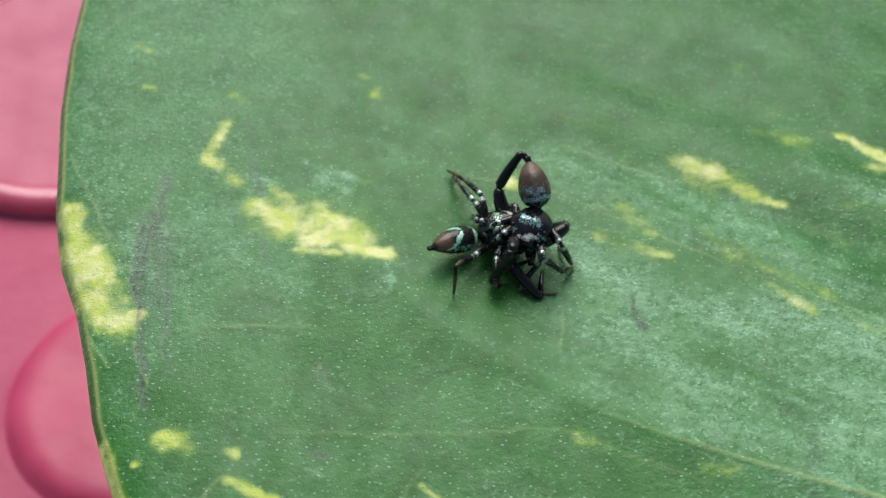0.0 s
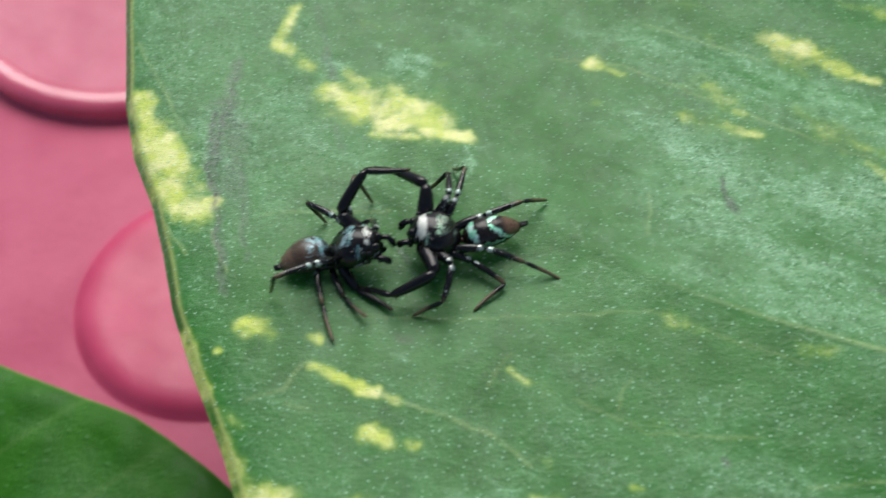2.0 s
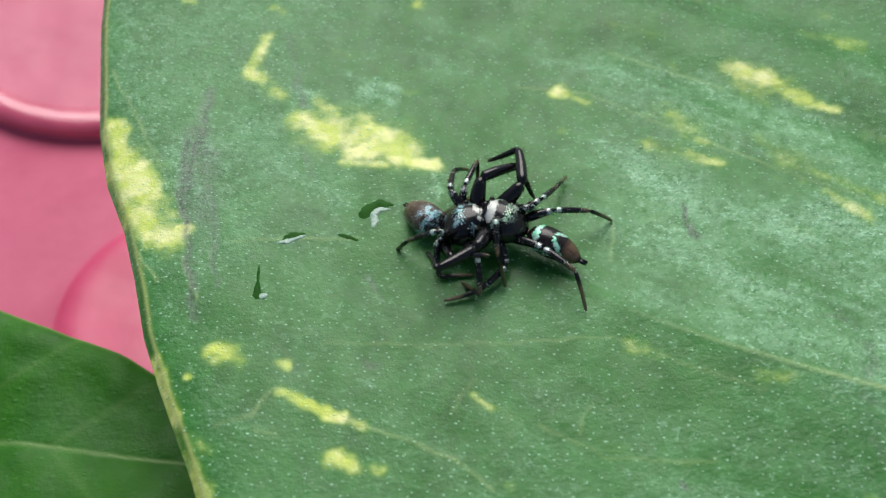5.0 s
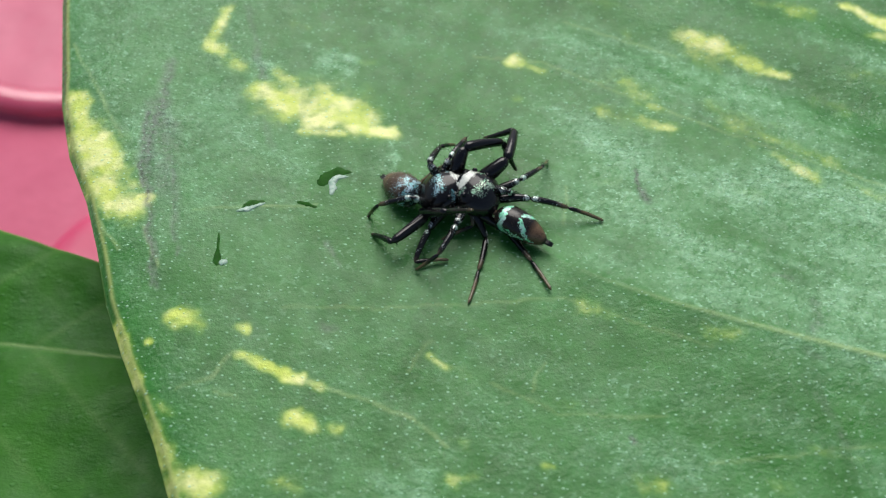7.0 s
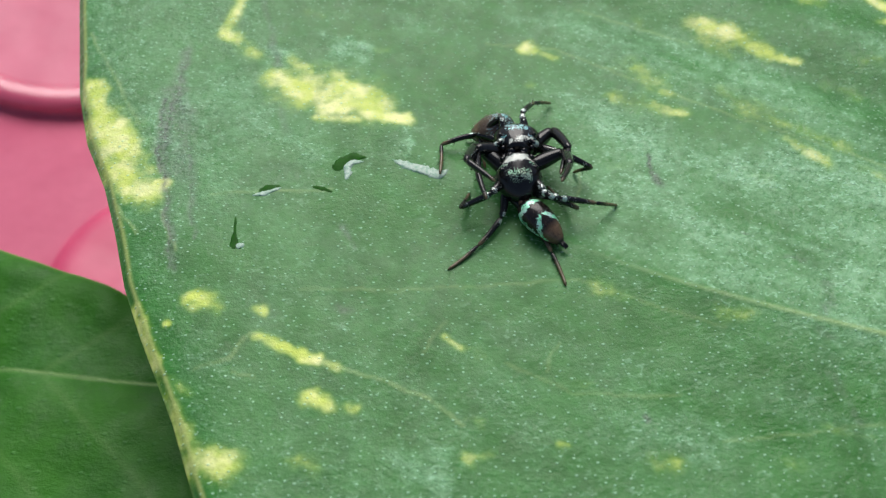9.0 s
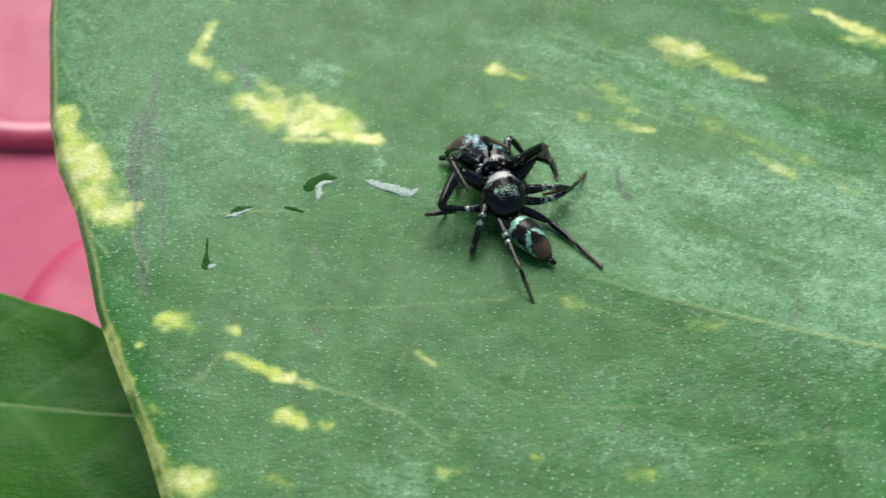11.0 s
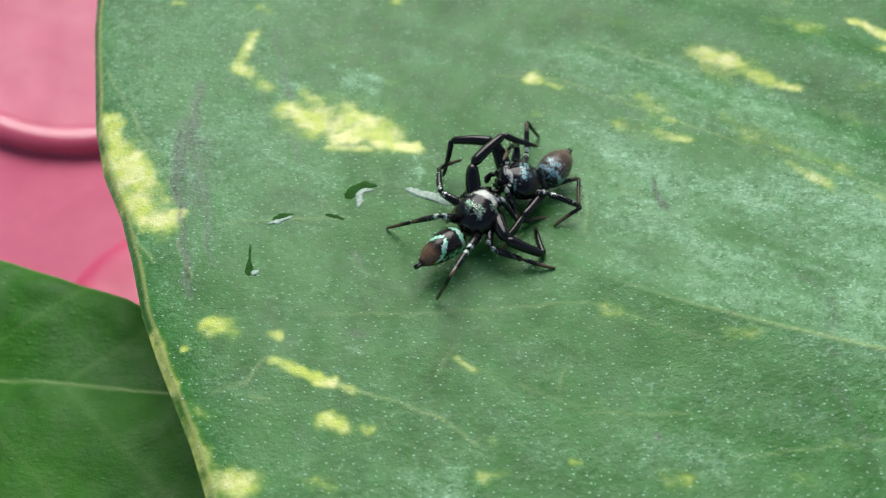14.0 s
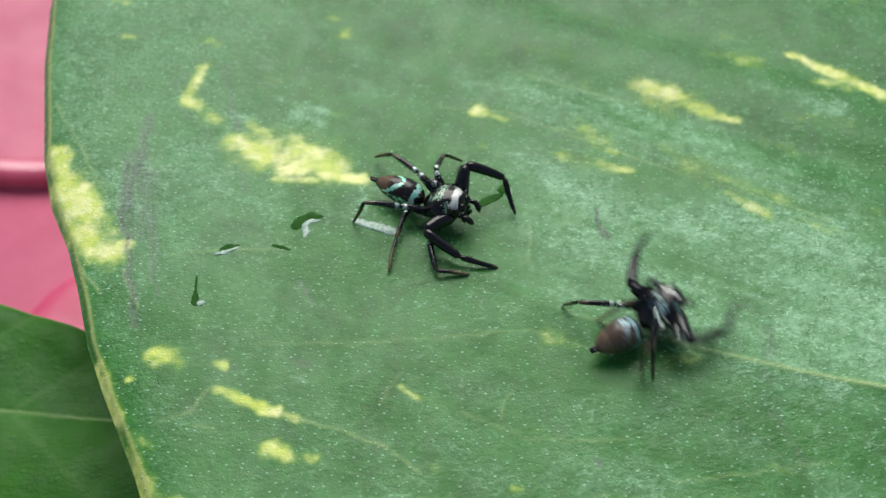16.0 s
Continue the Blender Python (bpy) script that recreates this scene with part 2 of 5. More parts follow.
def leaf_edge(y):
    """The x of the main leaf's free margin, in mm."""
    return np.interp(y, (-60, -40, -25, -18, -14.2, -11.18, -8.68, -6.05, -2.94, 0.74, 3.87, 7.18, 11.12, 15.33, 19.8, 25.4, 31, 45, 65),
                     (14, -0.5, -8.6, -11.7, -13.3, -14.45, -15.62, -16.86, -18.16, -19.26, -20.35, -21.92, -23.06, -23.81, -24.60, -25.20, -25.5, -22.5, -12))


def leaf_height(x, y):
    """The main leaf's relief, in mm, over its mean plane."""
    x, y = np.asarray(x, float), np.asarray(y, float)
    s = (y - midrib(x)) * 0.85
    up = -1.1 * (1 - np.exp(-np.maximum(s, 0) / 7.5))
    low = -0.7 * (1 - np.exp(np.minimum(s, 0) / 7))
    fade = np.clip((x + 14) / 16, 0.15, 1)
    h = (up + low) * fade + 0.5
    h += 0.03 * np.exp(-(s / 0.3) ** 2) * np.clip((x - 1) / 8, 0, 1)
    g = (y - (16.8 - 0.47 * (x - 11))) * 0.9
    h -= 0.45 * np.exp(-(g / 2.0) ** 2) * np.clip((x - 4) / 8, 0, 1)
    h -= 0.30 * np.exp(-((g - 7.5) / 2.2) ** 2) * np.clip((x - 2) / 8, 0, 1)
    h += 0.10 * smooth_noise(x, y, 6.5, 3) + 0.03 * smooth_noise(x, y, 2.2, 5)
    u = x - leaf_edge(y)
    return h - 0.50 * np.exp(-np.maximum(u, 0) / 1.3) - 0.45 * np.exp(-(np.maximum(u, 0) / 0.34) ** 2)


# leg pairs: hip in the spider's space, lengths of femur, tibia and foot (mm)
HIPS = ((0.74, 0.66, -0.28), (0.30, 0.80, -0.34), (-0.22, 0.80, -0.36), (-0.70, 0.64, -0.36))
LENGTHS = ((2.10, 2.50, 2.25), (1.80, 2.0, 1.85), (1.75, 2.05, 2.15), (1.95, 2.15, 2.15))
SIDES = [(s, i) for s in (1, -1) for i in range(4)]


def turn(yaw, pitch, roll):
    """The rotation of a spider whose head points along its x, in degrees."""
    a, b, c = np.radians((yaw, -pitch, roll))
    rz = np.array(((np.cos(a), -np.sin(a), 0), (np.sin(a), np.cos(a), 0), (0, 0, 1)))
    ry = np.array(((np.cos(b), 0, np.sin(b)), (0, 1, 0), (-np.sin(b), 0, np.cos(b))))
    rx = np.array(((1, 0, 0), (0, np.cos(c), -np.sin(c)), (0, np.sin(c), np.cos(c))))
    return rz @ ry @ rx


def leg_joints(hip, foot, up, lengths, bend, swivel):
    """Knee, ankle and toe of a leg that reaches from hip to foot, its knee swung about that line by swivel degrees from straight up."""
    l1, l2, l3 = lengths
    far = math.sqrt(l2 * l2 + l3 * l3 + 2 * l2 * l3 * math.cos(math.radians(bend)))
    d = float(np.linalg.norm(foot - hip))
    axis = (foot - hip) / max(d, 1e-6)
    d = min(max(d, abs(far - l1) + 0.25), (far + l1) * 0.985)
    toe = hip + axis * d
    n = up - axis * float(up @ axis)
    if np.linalg.norm(n) < 1e-3:
        n = np.array((1.0, 0, 0)) - axis * axis[0]
    n = n / np.linalg.norm(n)
    m = np.cross(axis, n)
    w = math.radians(swivel)
    n = n * math.cos(w) + m * math.sin(w)
    a = (l1 * l1 + d * d - far * far) / (2 * d)
    knee = hip + axis * a + n * math.sqrt(max(l1 * l1 - a * a, 0))
    v = (toe - knee) / far
    b = (l2 * l2 + far * far - l3 * l3) / (2 * far)
    k = n - v * float(n @ v)
    k = k / max(np.linalg.norm(k), 1e-6)
    ankle = knee + v * b + k * math.sqrt(max(l2 * l2 - b * b, 0))
    return knee, ankle, toe


# ---- the main leaf ----
def strokes(x, y, rows, wobble, seed):
    """How strongly each place is covered by soft strokes: rows of x, y, x, y, radius, strength in mm."""
    wx = x + wobble * (smooth_noise(x, y, 1.1, seed) + 0.6 * smooth_noise(x, y, 0.45, seed + 1))
    wy = y + wobble * (smooth_noise(x, y, 1.1, seed + 2) + 0.6 * smooth_noise(x, y, 0.45, seed + 3))
    total = np.zeros_like(x)
    for ax, ay, bx, by, r, k in rows:
        near = (wx > min(ax, bx) - 3 * r) & (wx < max(ax, bx) + 3 * r) & (wy > min(ay, by) - 3 * r) & (wy < max(ay, by) + 3 * r)
        if not near.any():
            continue
        px, py = wx[near] - ax, wy[near] - ay
        dx, dy = bx - ax, by - ay
        s = np.clip((px * dx + py * dy) / max(dx * dx + dy * dy, 1e-9), 0, 1)
        d = np.hypot(px - s * dx, py - s * dy) / r
        total[near] = np.maximum(total[near], k * np.clip((2.7 - d) / 2.3, 0, 1))
    return total


# soft strokes of colour on the blade: x, y, x, y, radius (mm), strength
VARIEGATION_A = (
    (-9.6, 11.0, -5.8, 9.7, 1.1, 0.8),
    (-10.03, 10.61, -4.97, 9.02, 0.79, 0.72), (-13.81, 18.25, -14.5, 15.48, 0.34, 0.8), (-14.5, 15.48, -12.46, 13.36, 0.4, 0.55), (-14.49, 15.34, -13.78, 14.55, 0.34, 0.95),
    (-10.77, 11.51, -9.16, 10.16, 0.67, 1), (-9.13, 11.97, -10.21, 12.9, 0.37, 0.7), (-9.16, 10.16, -7.4, 11.26, 0.79, 0.75), (-7.05, 11.03, -5.84, 10.13, 0.43, 0.9),
    (-7.59, 9.01, -5.99, 9.89, 0.61, 1), (-5.98, 9.65, -4.97, 9.02, 0.73, 1), (-5.28, 8.67, -3.31, 8.15, 0.43, 1), (-8.2, 8.17, -6.23, 8.11, 0.3, 0.8),
    (-22.05, 11.19, -21.02, 8.12, 0.46, 1), (-21.13, 8.34, -19.22, 5.68, 0.92, 1),
)
VARIEGATION_B = (
    (-19.8, 4.63, -17.72, 2.89, 0.67, 1), (-19.91, 7.56, -21.26, 9.58, 0.37, 0.7), (-19.6, 4.4, -18.38, 2.95, 0.55, 1), (-18.37, 2.87, -16.82, 3.47, 0.3, 1),
    (-20.68, 5.91, -19.75, 4.24, 0.3, 0.8), (-18.73, 5.25, -17.47, 4.38, 0.43, 0.6), (-13.99, -4.33, -13.14, -4.52, 0.4, 0.95), (-10.7, -4.98, -10.53, -4.98, 0.21, 0.9),
    (-15.35, -5.77, -15.17, -5.79, 0.18, 0.8), (-10.38, -6.59, -8.3, -7.65, 0.27, 0.9), (-8.28, -7.84, -7.28, -7.98, 0.27, 1), (-7.14, -8.04, -6.26, -8.5, 0.24, 0.6),
    (-7.61, -10.18, -6.66, -10.35, 0.34, 1), (-5.73, -10.58, -5.31, -10.66, 0.27, 0.75),
)
VARIEGATION_C = (
    (-17.18, -4.63, -15.82, -7.76, 0.3, 0.9), (-15.72, -8.02, -14.35, -10.59, 0.27, 0.5), (-14.47, -10.86, -13.38, -12.69, 0.4, 0.7), (-12.97, -13.36, -11.3, -13.92, 0.61, 0.85),
    (-15.33, -8.69, -13.7, -9.93, 0.24, 0.4), (-1.06, -6.59, 0.09, -7.3, 0.18, 0.6), (0.23, -7.4, 0.8, -7.56, 0.24, 0.3), (4.09, 14.4, 4.6, 14.11, 0.37, 1),
    (4.77, 14.01, 5.78, 13.52, 0.27, 0.7), (14.61, 16.79, 15.76, 16.44, 0.46, 0.8), (15.57, 16.28, 17.39, 15.49, 0.61, 0.85), (17.37, 15.24, 18.97, 14.36, 0.43, 0.85),
    (18.96, 14.27, 20.61, 13.4, 0.24, 0.8), (15.32, 15.48, 16.31, 14.42, 0.4, 0.5),
)
VARIEGATION_D = (
    (25.07, 19.43, 27.5, 17.66, 0.27, 1), (27.5, 17.66, 30.24, 15.45, 0.4, 1), (21.95, 18.89, 22.85, 18.9, 0.43, 0.6), (19.41, 19.8, 21.89, 19.56, 0.3, 0.45),
    (26.32, 16.78, 28.29, 16.14, 0.37, 0.6), (7.02, -3.57, 8.44, -4.22, 0.4, 0.45), (13.51, -5.43, 14.65, -5.56, 0.37, 0.55), (10.67, 12.61, 11.76, 11.57, 0.61, 0.62),
    (11.4, 11.33, 12.32, 10.42, 0.43, 0.55), (9.29, 10.19, 11.24, 9.64, 0.43, 0.6), (11.24, 9.64, 13.06, 8.74, 0.3, 0.62), (9.13, 12.51, 9.85, 13, 0.34, 0.5),
    (15.68, 10.64, 18.03, 8.56, 0.55, 0.45), (18.77, 6.71, 19.58, 6.15, 0.27, 0.6),
)
VARIEGATION_E = (
    (19.42, 6.15, 20.55, 5.24, 0.37, 0.72), (18.03, 8.56, 22.17, 6.18, 0.37, 0.48), (22.52, 4.71, 24.47, 3.7, 0.3, 0.5), (21.92, 11.4, 23.76, 10.47, 0.37, 0.3),
    (0.35, -13.42, 1.16, -13.28, 0.27, 0.5), (9.2, -13.7, 10.28, -13.7, 0.4, 0.55), (-8.12, -13.53, -7.29, -13.89, 0.37, 0.45), (3.82, 11.37, 4.33, 11.28, 0.21, 0.4),
    (15.48, -13.74, 16.28, -13.75, 0.3, 0.35), (-5.18, 14.02, -4.32, 13.87, 0.21, 0.35), (-9.5, 17.2, -8.6, 16.74, 0.21, 0.35), (0.5, -11.29, 1.04, -11.43, 0.24, 0.35),
    (5.41, -9.29, 6.1, -9.39, 0.27, 0.3), (4.69, -12.75, 4.96, -12.7, 0.18, 0.5),
)
VARIEGATION_F = (
    (-4.77, 21.65, -4.36, 22.34, 0.3, 0.6), (-5.57, 23.54, -5.01, 23.28, 0.27, 0.5), (-19.43, 21.58, -18.67, 21.3, 0.24, 0.6), (-13.75, 21.01, -13, 20.74, 0.24, 0.6),
    (-20.56, 25.47, -19.78, 25.18, 0.27, 0.5), (7.56, 20.51, 10.38, 19.5, 0.37, 0.3), (24.23, 13.38, 27.45, 12.59, 0.37, 0.35), (17.39, -11.82, 20.01, -12.29, 0.15, 0.3),
)
VARIEGATION = VARIEGATION_A + VARIEGATION_B + VARIEGATION_C + VARIEGATION_D + VARIEGATION_E + VARIEGATION_F
VEINS_A = (
    (-10.97, -6.33, -11.94, -7.91, 0.05, 0.22), (-11.94, -7.91, -13.58, -8.56, 0.05, 0.15), (-10.97, -6.33, -10.38, -6.59, 0.05, 0.35), (-7.14, -8.04, -3.98, -9.12, 0.05, 0.3),
    (-3.98, -9.12, -1.58, -10.23, 0.05, 0.35), (-1.58, -10.23, -0.05, -11.6, 0.05, 0.2), (-8.6, -3.71, 0.84, -3.53, 0.05, 0.12), (0.84, -3.53, 6.16, -3.22, 0.05, 0.15),
    (6.16, -3.22, 13.41, -6.3, 0.05, 0.12), (2.21, -8.2, 5.79, -9.92, 0.05, 0.15), (5.79, -9.92, 10.77, -10.06, 0.05, 0.15), (1.69, 14.9, 5.82, 14.39, 0.05, 0.25),
    (5.82, 14.39, 10.43, 11.79, 0.05, 0.22), (10.43, 11.79, 16.69, 8.36, 0.05, 0.2),
)
VEINS_B = (
    (16.69, 8.36, 24.66, 4.54, 0.05, 0.2), (-23.02, 15.67, -20, 10.3, 0.05, 0.25), (-20, 10.3, -18.8, 7.91, 0.05, 0.2), (-14.06, 2.65, -7.23, 2.92, 0.05, 0.2),
    (-16.74, 1.59, -15.44, -1.07, 0.05, 0.3), (-19.24, 2.09, -17.79, 0.05, 0.05, 0.3), (6.44, 1.58, 6.62, 4.5, 0.05, 0.2), (-10.44, -8.9, -11.59, -8.61, 0.05, 0.15),
    (4.18, -8.5, 4.96, -6.91, 0.05, 0.15), (7.42, 18.05, 14.27, 15.32, 0.05, 0.2), (-2.04, -7.56, -0.92, -5.6, 0.05, 0.12), (12.69, -12.51, 21.14, -11.72, 0.05, 0.15),
)
VEINS = VEINS_A + VEINS_B
SCARS_A = (
    (-17.52, 9.8, -17.37, 5.97, 0.09, 1), (-17.37, 5.97, -16.67, 3.74, 0.09, 1), (-16.67, 3.74, -15.87, -1.05, 0.08, 0.9), (-16.64, 12.71, -17.03, 9.35, 0.09, 0.9),
    (-17.03, 9.35, -17.09, 6.78, 0.12, 1), (-15.98, 7.18, -15.15, 4.28, 0.08, 0.8), (-15.17, 3.49, -14.55, -0.38, 0.06, 0.6), (-15.87, -1.05, -15.42, -2.13, 0.08, 0.8),
    (-16.78, 13.77, -16.87, 10.66, 0.21, 0.65), (-16.87, 10.66, -17.16, 6.37, 0.3, 0.8), (-17.32, 10.23, -16.11, 8.67, 0.3, 0.7), (-17.16, 6.37, -16.51, 3.93, 0.18, 0.7),
    (-16.7, 3.94, -16.06, 0.8, 0.15, 0.6), (-16.06, 0.8, -15.24, -2.14, 0.12, 0.6),
)
SCARS_B = (
    (-16.02, 8.02, -15.16, 3.88, 0.15, 0.5), (-16.11, 8.67, -15.85, 4.3, 0.37, 0.55), (-15.16, 3.88, -14.56, -0.01, 0.12, 0.4), (-12.44, 18.66, -11.56, 14.75, 0.12, 0.35),
    (-11.46, 14.74, -10.99, 12.44, 0.15, 0.55), (-10.53, 8.82, -10.07, 7.12, 0.15, 0.3), (10.83, 5.66, 10.82, 4.28, 0.07, 1.8), (10.92, 4.07, 11.12, 3.57, 0.12, 0.9),
    (19.06, -3.55, 18.86, -5.05, 0.18, 0.4), (18.69, -5.05, 18.63, -5.6, 0.15, 0.5), (9.07, -11.25, 9.16, -11.43, 0.09, 1), (-6.49, -4.6, -6.03, -4.94, 0.18, 0.5),
    (18.25, -9, 19.31, -11.7, 0.12, 0.3), (-6.39, 0.51, -5.8, -0.97, 0.08, 0.5),
)
SCARS_C = (
    (18.2, -6.59, 18.72, -6.92, 0.18, 0.35), (17.15, -1.84, 18.17, -2.02, 0.08, 0.5), (15.18, 0.05, 15.76, -0.14, 0.06, 0.5), (-4.45, -11.41, -4.27, -11.86, 0.06, 0.35),
)
SCARS = SCARS_A + SCARS_B + SCARS_C
# pale strokes: whitish bloom, and sky sheen painted as colour
BLOOM_SHEEN_A = (
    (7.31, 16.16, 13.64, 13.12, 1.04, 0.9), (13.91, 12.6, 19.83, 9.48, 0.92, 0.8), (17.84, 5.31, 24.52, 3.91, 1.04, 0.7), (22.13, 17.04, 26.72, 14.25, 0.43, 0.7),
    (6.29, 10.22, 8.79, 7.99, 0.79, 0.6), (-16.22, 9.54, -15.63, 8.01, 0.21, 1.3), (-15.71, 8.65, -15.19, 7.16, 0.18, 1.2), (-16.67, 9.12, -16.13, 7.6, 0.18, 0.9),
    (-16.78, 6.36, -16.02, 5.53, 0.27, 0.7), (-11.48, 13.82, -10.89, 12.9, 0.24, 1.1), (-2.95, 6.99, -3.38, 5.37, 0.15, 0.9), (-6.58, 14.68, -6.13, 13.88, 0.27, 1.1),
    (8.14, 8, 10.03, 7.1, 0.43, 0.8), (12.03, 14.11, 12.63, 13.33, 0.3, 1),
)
BLOOM_SHEEN_B = (
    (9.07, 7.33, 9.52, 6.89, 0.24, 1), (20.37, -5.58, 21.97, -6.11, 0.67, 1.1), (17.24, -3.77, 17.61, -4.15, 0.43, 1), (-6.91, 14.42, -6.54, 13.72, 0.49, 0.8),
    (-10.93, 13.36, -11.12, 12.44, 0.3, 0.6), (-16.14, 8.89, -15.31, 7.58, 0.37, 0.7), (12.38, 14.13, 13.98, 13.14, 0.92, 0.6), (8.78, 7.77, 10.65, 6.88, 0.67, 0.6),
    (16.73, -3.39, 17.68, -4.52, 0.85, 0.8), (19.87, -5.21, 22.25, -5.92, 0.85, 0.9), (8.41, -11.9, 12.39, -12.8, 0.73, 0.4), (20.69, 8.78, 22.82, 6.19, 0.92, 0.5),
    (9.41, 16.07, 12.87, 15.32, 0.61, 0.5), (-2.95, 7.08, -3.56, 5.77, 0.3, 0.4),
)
BLOOM_SHEEN_C = (
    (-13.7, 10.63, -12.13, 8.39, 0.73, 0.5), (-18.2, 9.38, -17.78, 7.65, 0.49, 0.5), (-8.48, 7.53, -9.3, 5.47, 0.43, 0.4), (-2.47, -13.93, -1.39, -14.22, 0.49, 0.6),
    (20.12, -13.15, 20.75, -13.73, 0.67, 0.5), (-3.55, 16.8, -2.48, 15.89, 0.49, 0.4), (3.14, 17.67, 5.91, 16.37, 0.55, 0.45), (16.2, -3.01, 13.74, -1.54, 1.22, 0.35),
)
BLOOM_SHEEN = BLOOM_SHEEN_A + BLOOM_SHEEN_B + BLOOM_SHEEN_C
# bands where the painted sheen is left out, so they stay darker
BARE_A = (
    (8.93, 19.29, 13.84, 18.34, 0.49, 0.9), (13.84, 18.34, 18.3, 17.23, 0.52, 1), (18.28, 17.09, 21.08, 14.88, 0.49, 1), (20.86, 13.22, 25.95, 10.03, 0.61, 1),
    (19.26, 18.92, 24.2, 16.79, 0.43, 0.5), (-3.25, 18.61, 2.44, 17.95, 0.49, 0.5),
)
BARE = BARE_A


def grid_faces(rows, cols, flip=False):
    i, j = np.meshgrid(np.arange(rows - 1), np.arange(cols - 1), indexing="ij")
    a = (i * cols + j).ravel()
    quad = (a, a + 1, a + cols + 1, a + cols)
    return np.stack(quad[::-1] if flip else quad, 1)


def blade(name, top, edge_drop, material, parent, label, **attributes):
    """A leaf blade with thickness from a grid of top points in mm, shape (rows, cols, 3)."""
    rows, cols = top.shape[:2]
    under = top.copy()
    under[..., 2] -= edge_drop
    faces = grid_faces(rows, cols)
    n = rows * cols
    loop = [(0, j) for j in range(cols)] + [(i, cols - 1) for i in range(1, rows)]
    loop += [(rows - 1, j) for j in range(cols - 2, -1, -1)] + [(i, 0) for i in range(rows - 2, 0, -1)]
    ids = [i * cols + j for i, j in loop]
    rim = [(ids[k], ids[k - 1], ids[k - 1] + n, ids[k] + n) for k in range(len(ids))]
    verts = np.concatenate((top.reshape(-1, 3), under.reshape(-1, 3))) * MM
    allfaces = [tuple(f) for f in faces.tolist()] + [tuple(f + n) for f in grid_faces(rows, cols, True)] + rim
    doubled = {k: np.concatenate((v.ravel(), np.zeros(n))) for k, v in attributes.items()}
    me = mesh_of(name, verts, allfaces, material, **doubled)
    return piece(name, me, parent, label)


def main_leaf():
    leaf = tagged(new("leaf"), "broad glossy green leaf with yellow variegated patches", "leaf")
    ys = np.concatenate((np.linspace(-58, -24, 26)[:-1], np.linspace(-24, 34, 400), np.linspace(34, 62, 22)[1:]))
    us = np.concatenate((np.linspace(0, 1.2, 16)[:-1], np.linspace(1.2, 60, 400), np.linspace(60, 84, 16)[1:])) / 84
    Y, U = np.meshgrid(ys, us, indexing="ij")
    left = leaf_edge(Y)
    span = 84 * np.sqrt(np.clip(1 - (np.abs(Y - 2) / 61.0) ** 6, 0.002, 1))
    X = left + span * U
    Z = leaf_height(X, Y)
    u = X - left
    v = strokes(X, Y, VARIEGATION, 0.20, 11)
    v = np.clip(v * (0.98 + 0.24 * smooth_noise(X, Y, 0.9, 31) + 0.05 * smooth_noise(X, Y, 0.3, 32)), 0, 1.15)
    vein = np.clip(2.3 * strokes(X, Y, VEINS, 0.12, 21), 0, 1)
    s = (Y - midrib(X)) * 0.85
    rib = np.exp(-(s / 0.12) ** 2) * np.clip((X - 6) / 17, 0, 1.1)
    vein = np.clip(vein * (0.75 + 0.25 * smooth_noise(X, Y, 1.0, 22)) + rib * 0.9, 0, 1)
    scar = np.clip(strokes(X, Y, SCARS, 0.20, 41), 0, 1)
    # sky sheen on the half above the midrib is painted in as paler green
    bloom_sheen = np.clip(strokes(X, Y, BLOOM_SHEEN, 0.8, 51), 0, 1)
    bloom_sheen = np.clip(bloom_sheen + 0.72 * np.clip((s - 0.05) / 0.5, 0, 1) * np.clip((X - 2) / 9, 0, 1) * np.clip((14 - s) / 9, 0, 1), 0, 1)
    bloom_sheen = np.clip(bloom_sheen + 0.85 * np.exp(-((s - 1.8) / 2.2) ** 2) * np.clip((X - 10) / 7, 0, 1), 0, 1.2)
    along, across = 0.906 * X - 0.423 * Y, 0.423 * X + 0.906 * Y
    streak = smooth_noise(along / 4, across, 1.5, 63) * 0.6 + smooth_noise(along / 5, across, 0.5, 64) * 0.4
    bloom_sheen = bloom_sheen * np.clip(0.75 + 0.8 * streak, 0.1, 1.3) * (1 - np.clip(strokes(X, Y, BARE, 0.5, 71), 0, 1))
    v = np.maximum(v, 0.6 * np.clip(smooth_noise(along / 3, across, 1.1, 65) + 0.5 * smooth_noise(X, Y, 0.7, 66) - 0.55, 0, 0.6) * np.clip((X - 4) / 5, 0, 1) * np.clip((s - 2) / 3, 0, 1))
    bloom_sheen = np.clip(bloom_sheen * (0.8 + 0.3 * smooth_noise(X, Y, 2.6, 61)) + 0.06 + 0.07 * smooth_noise(X, Y, 1.7, 62) + 0.10 * streak + 0.20 * np.clip((-7 - X) / 6, 0, 1) * np.clip((Y + 2) / 5, 0, 1), 0, 1)
    margin = 0.75 * np.exp(-((u - 0.48 - 0.05 * smooth_noise(X, Y, 1.5, 23)) / 0.13) ** 2) + 0.25 * np.exp(-(u / 0.06) ** 2)
    Z = Z + 0.035 * vein
    blade("blade", np.stack((X, Y, Z), -1), 0.40, LEAF, leaf, "", variegation=v, vein=vein, scar=scar, bloom_sheen=bloom_sheen, margin=margin)
    stalk = [(46, -12, 0.0), (58, -14, -4), (72, -16, -18), (80, -17, -34), (82, -17, -46)]
    verts, faces = tube(stalk, (1.1, 1.3, 1.5, 1.6, 1.7), 12)
    piece("petiole", mesh_of("petiole", verts, faces, LEAF_UNDER), leaf, "pale green leaf stalk")
    return leaf


main_leaf()


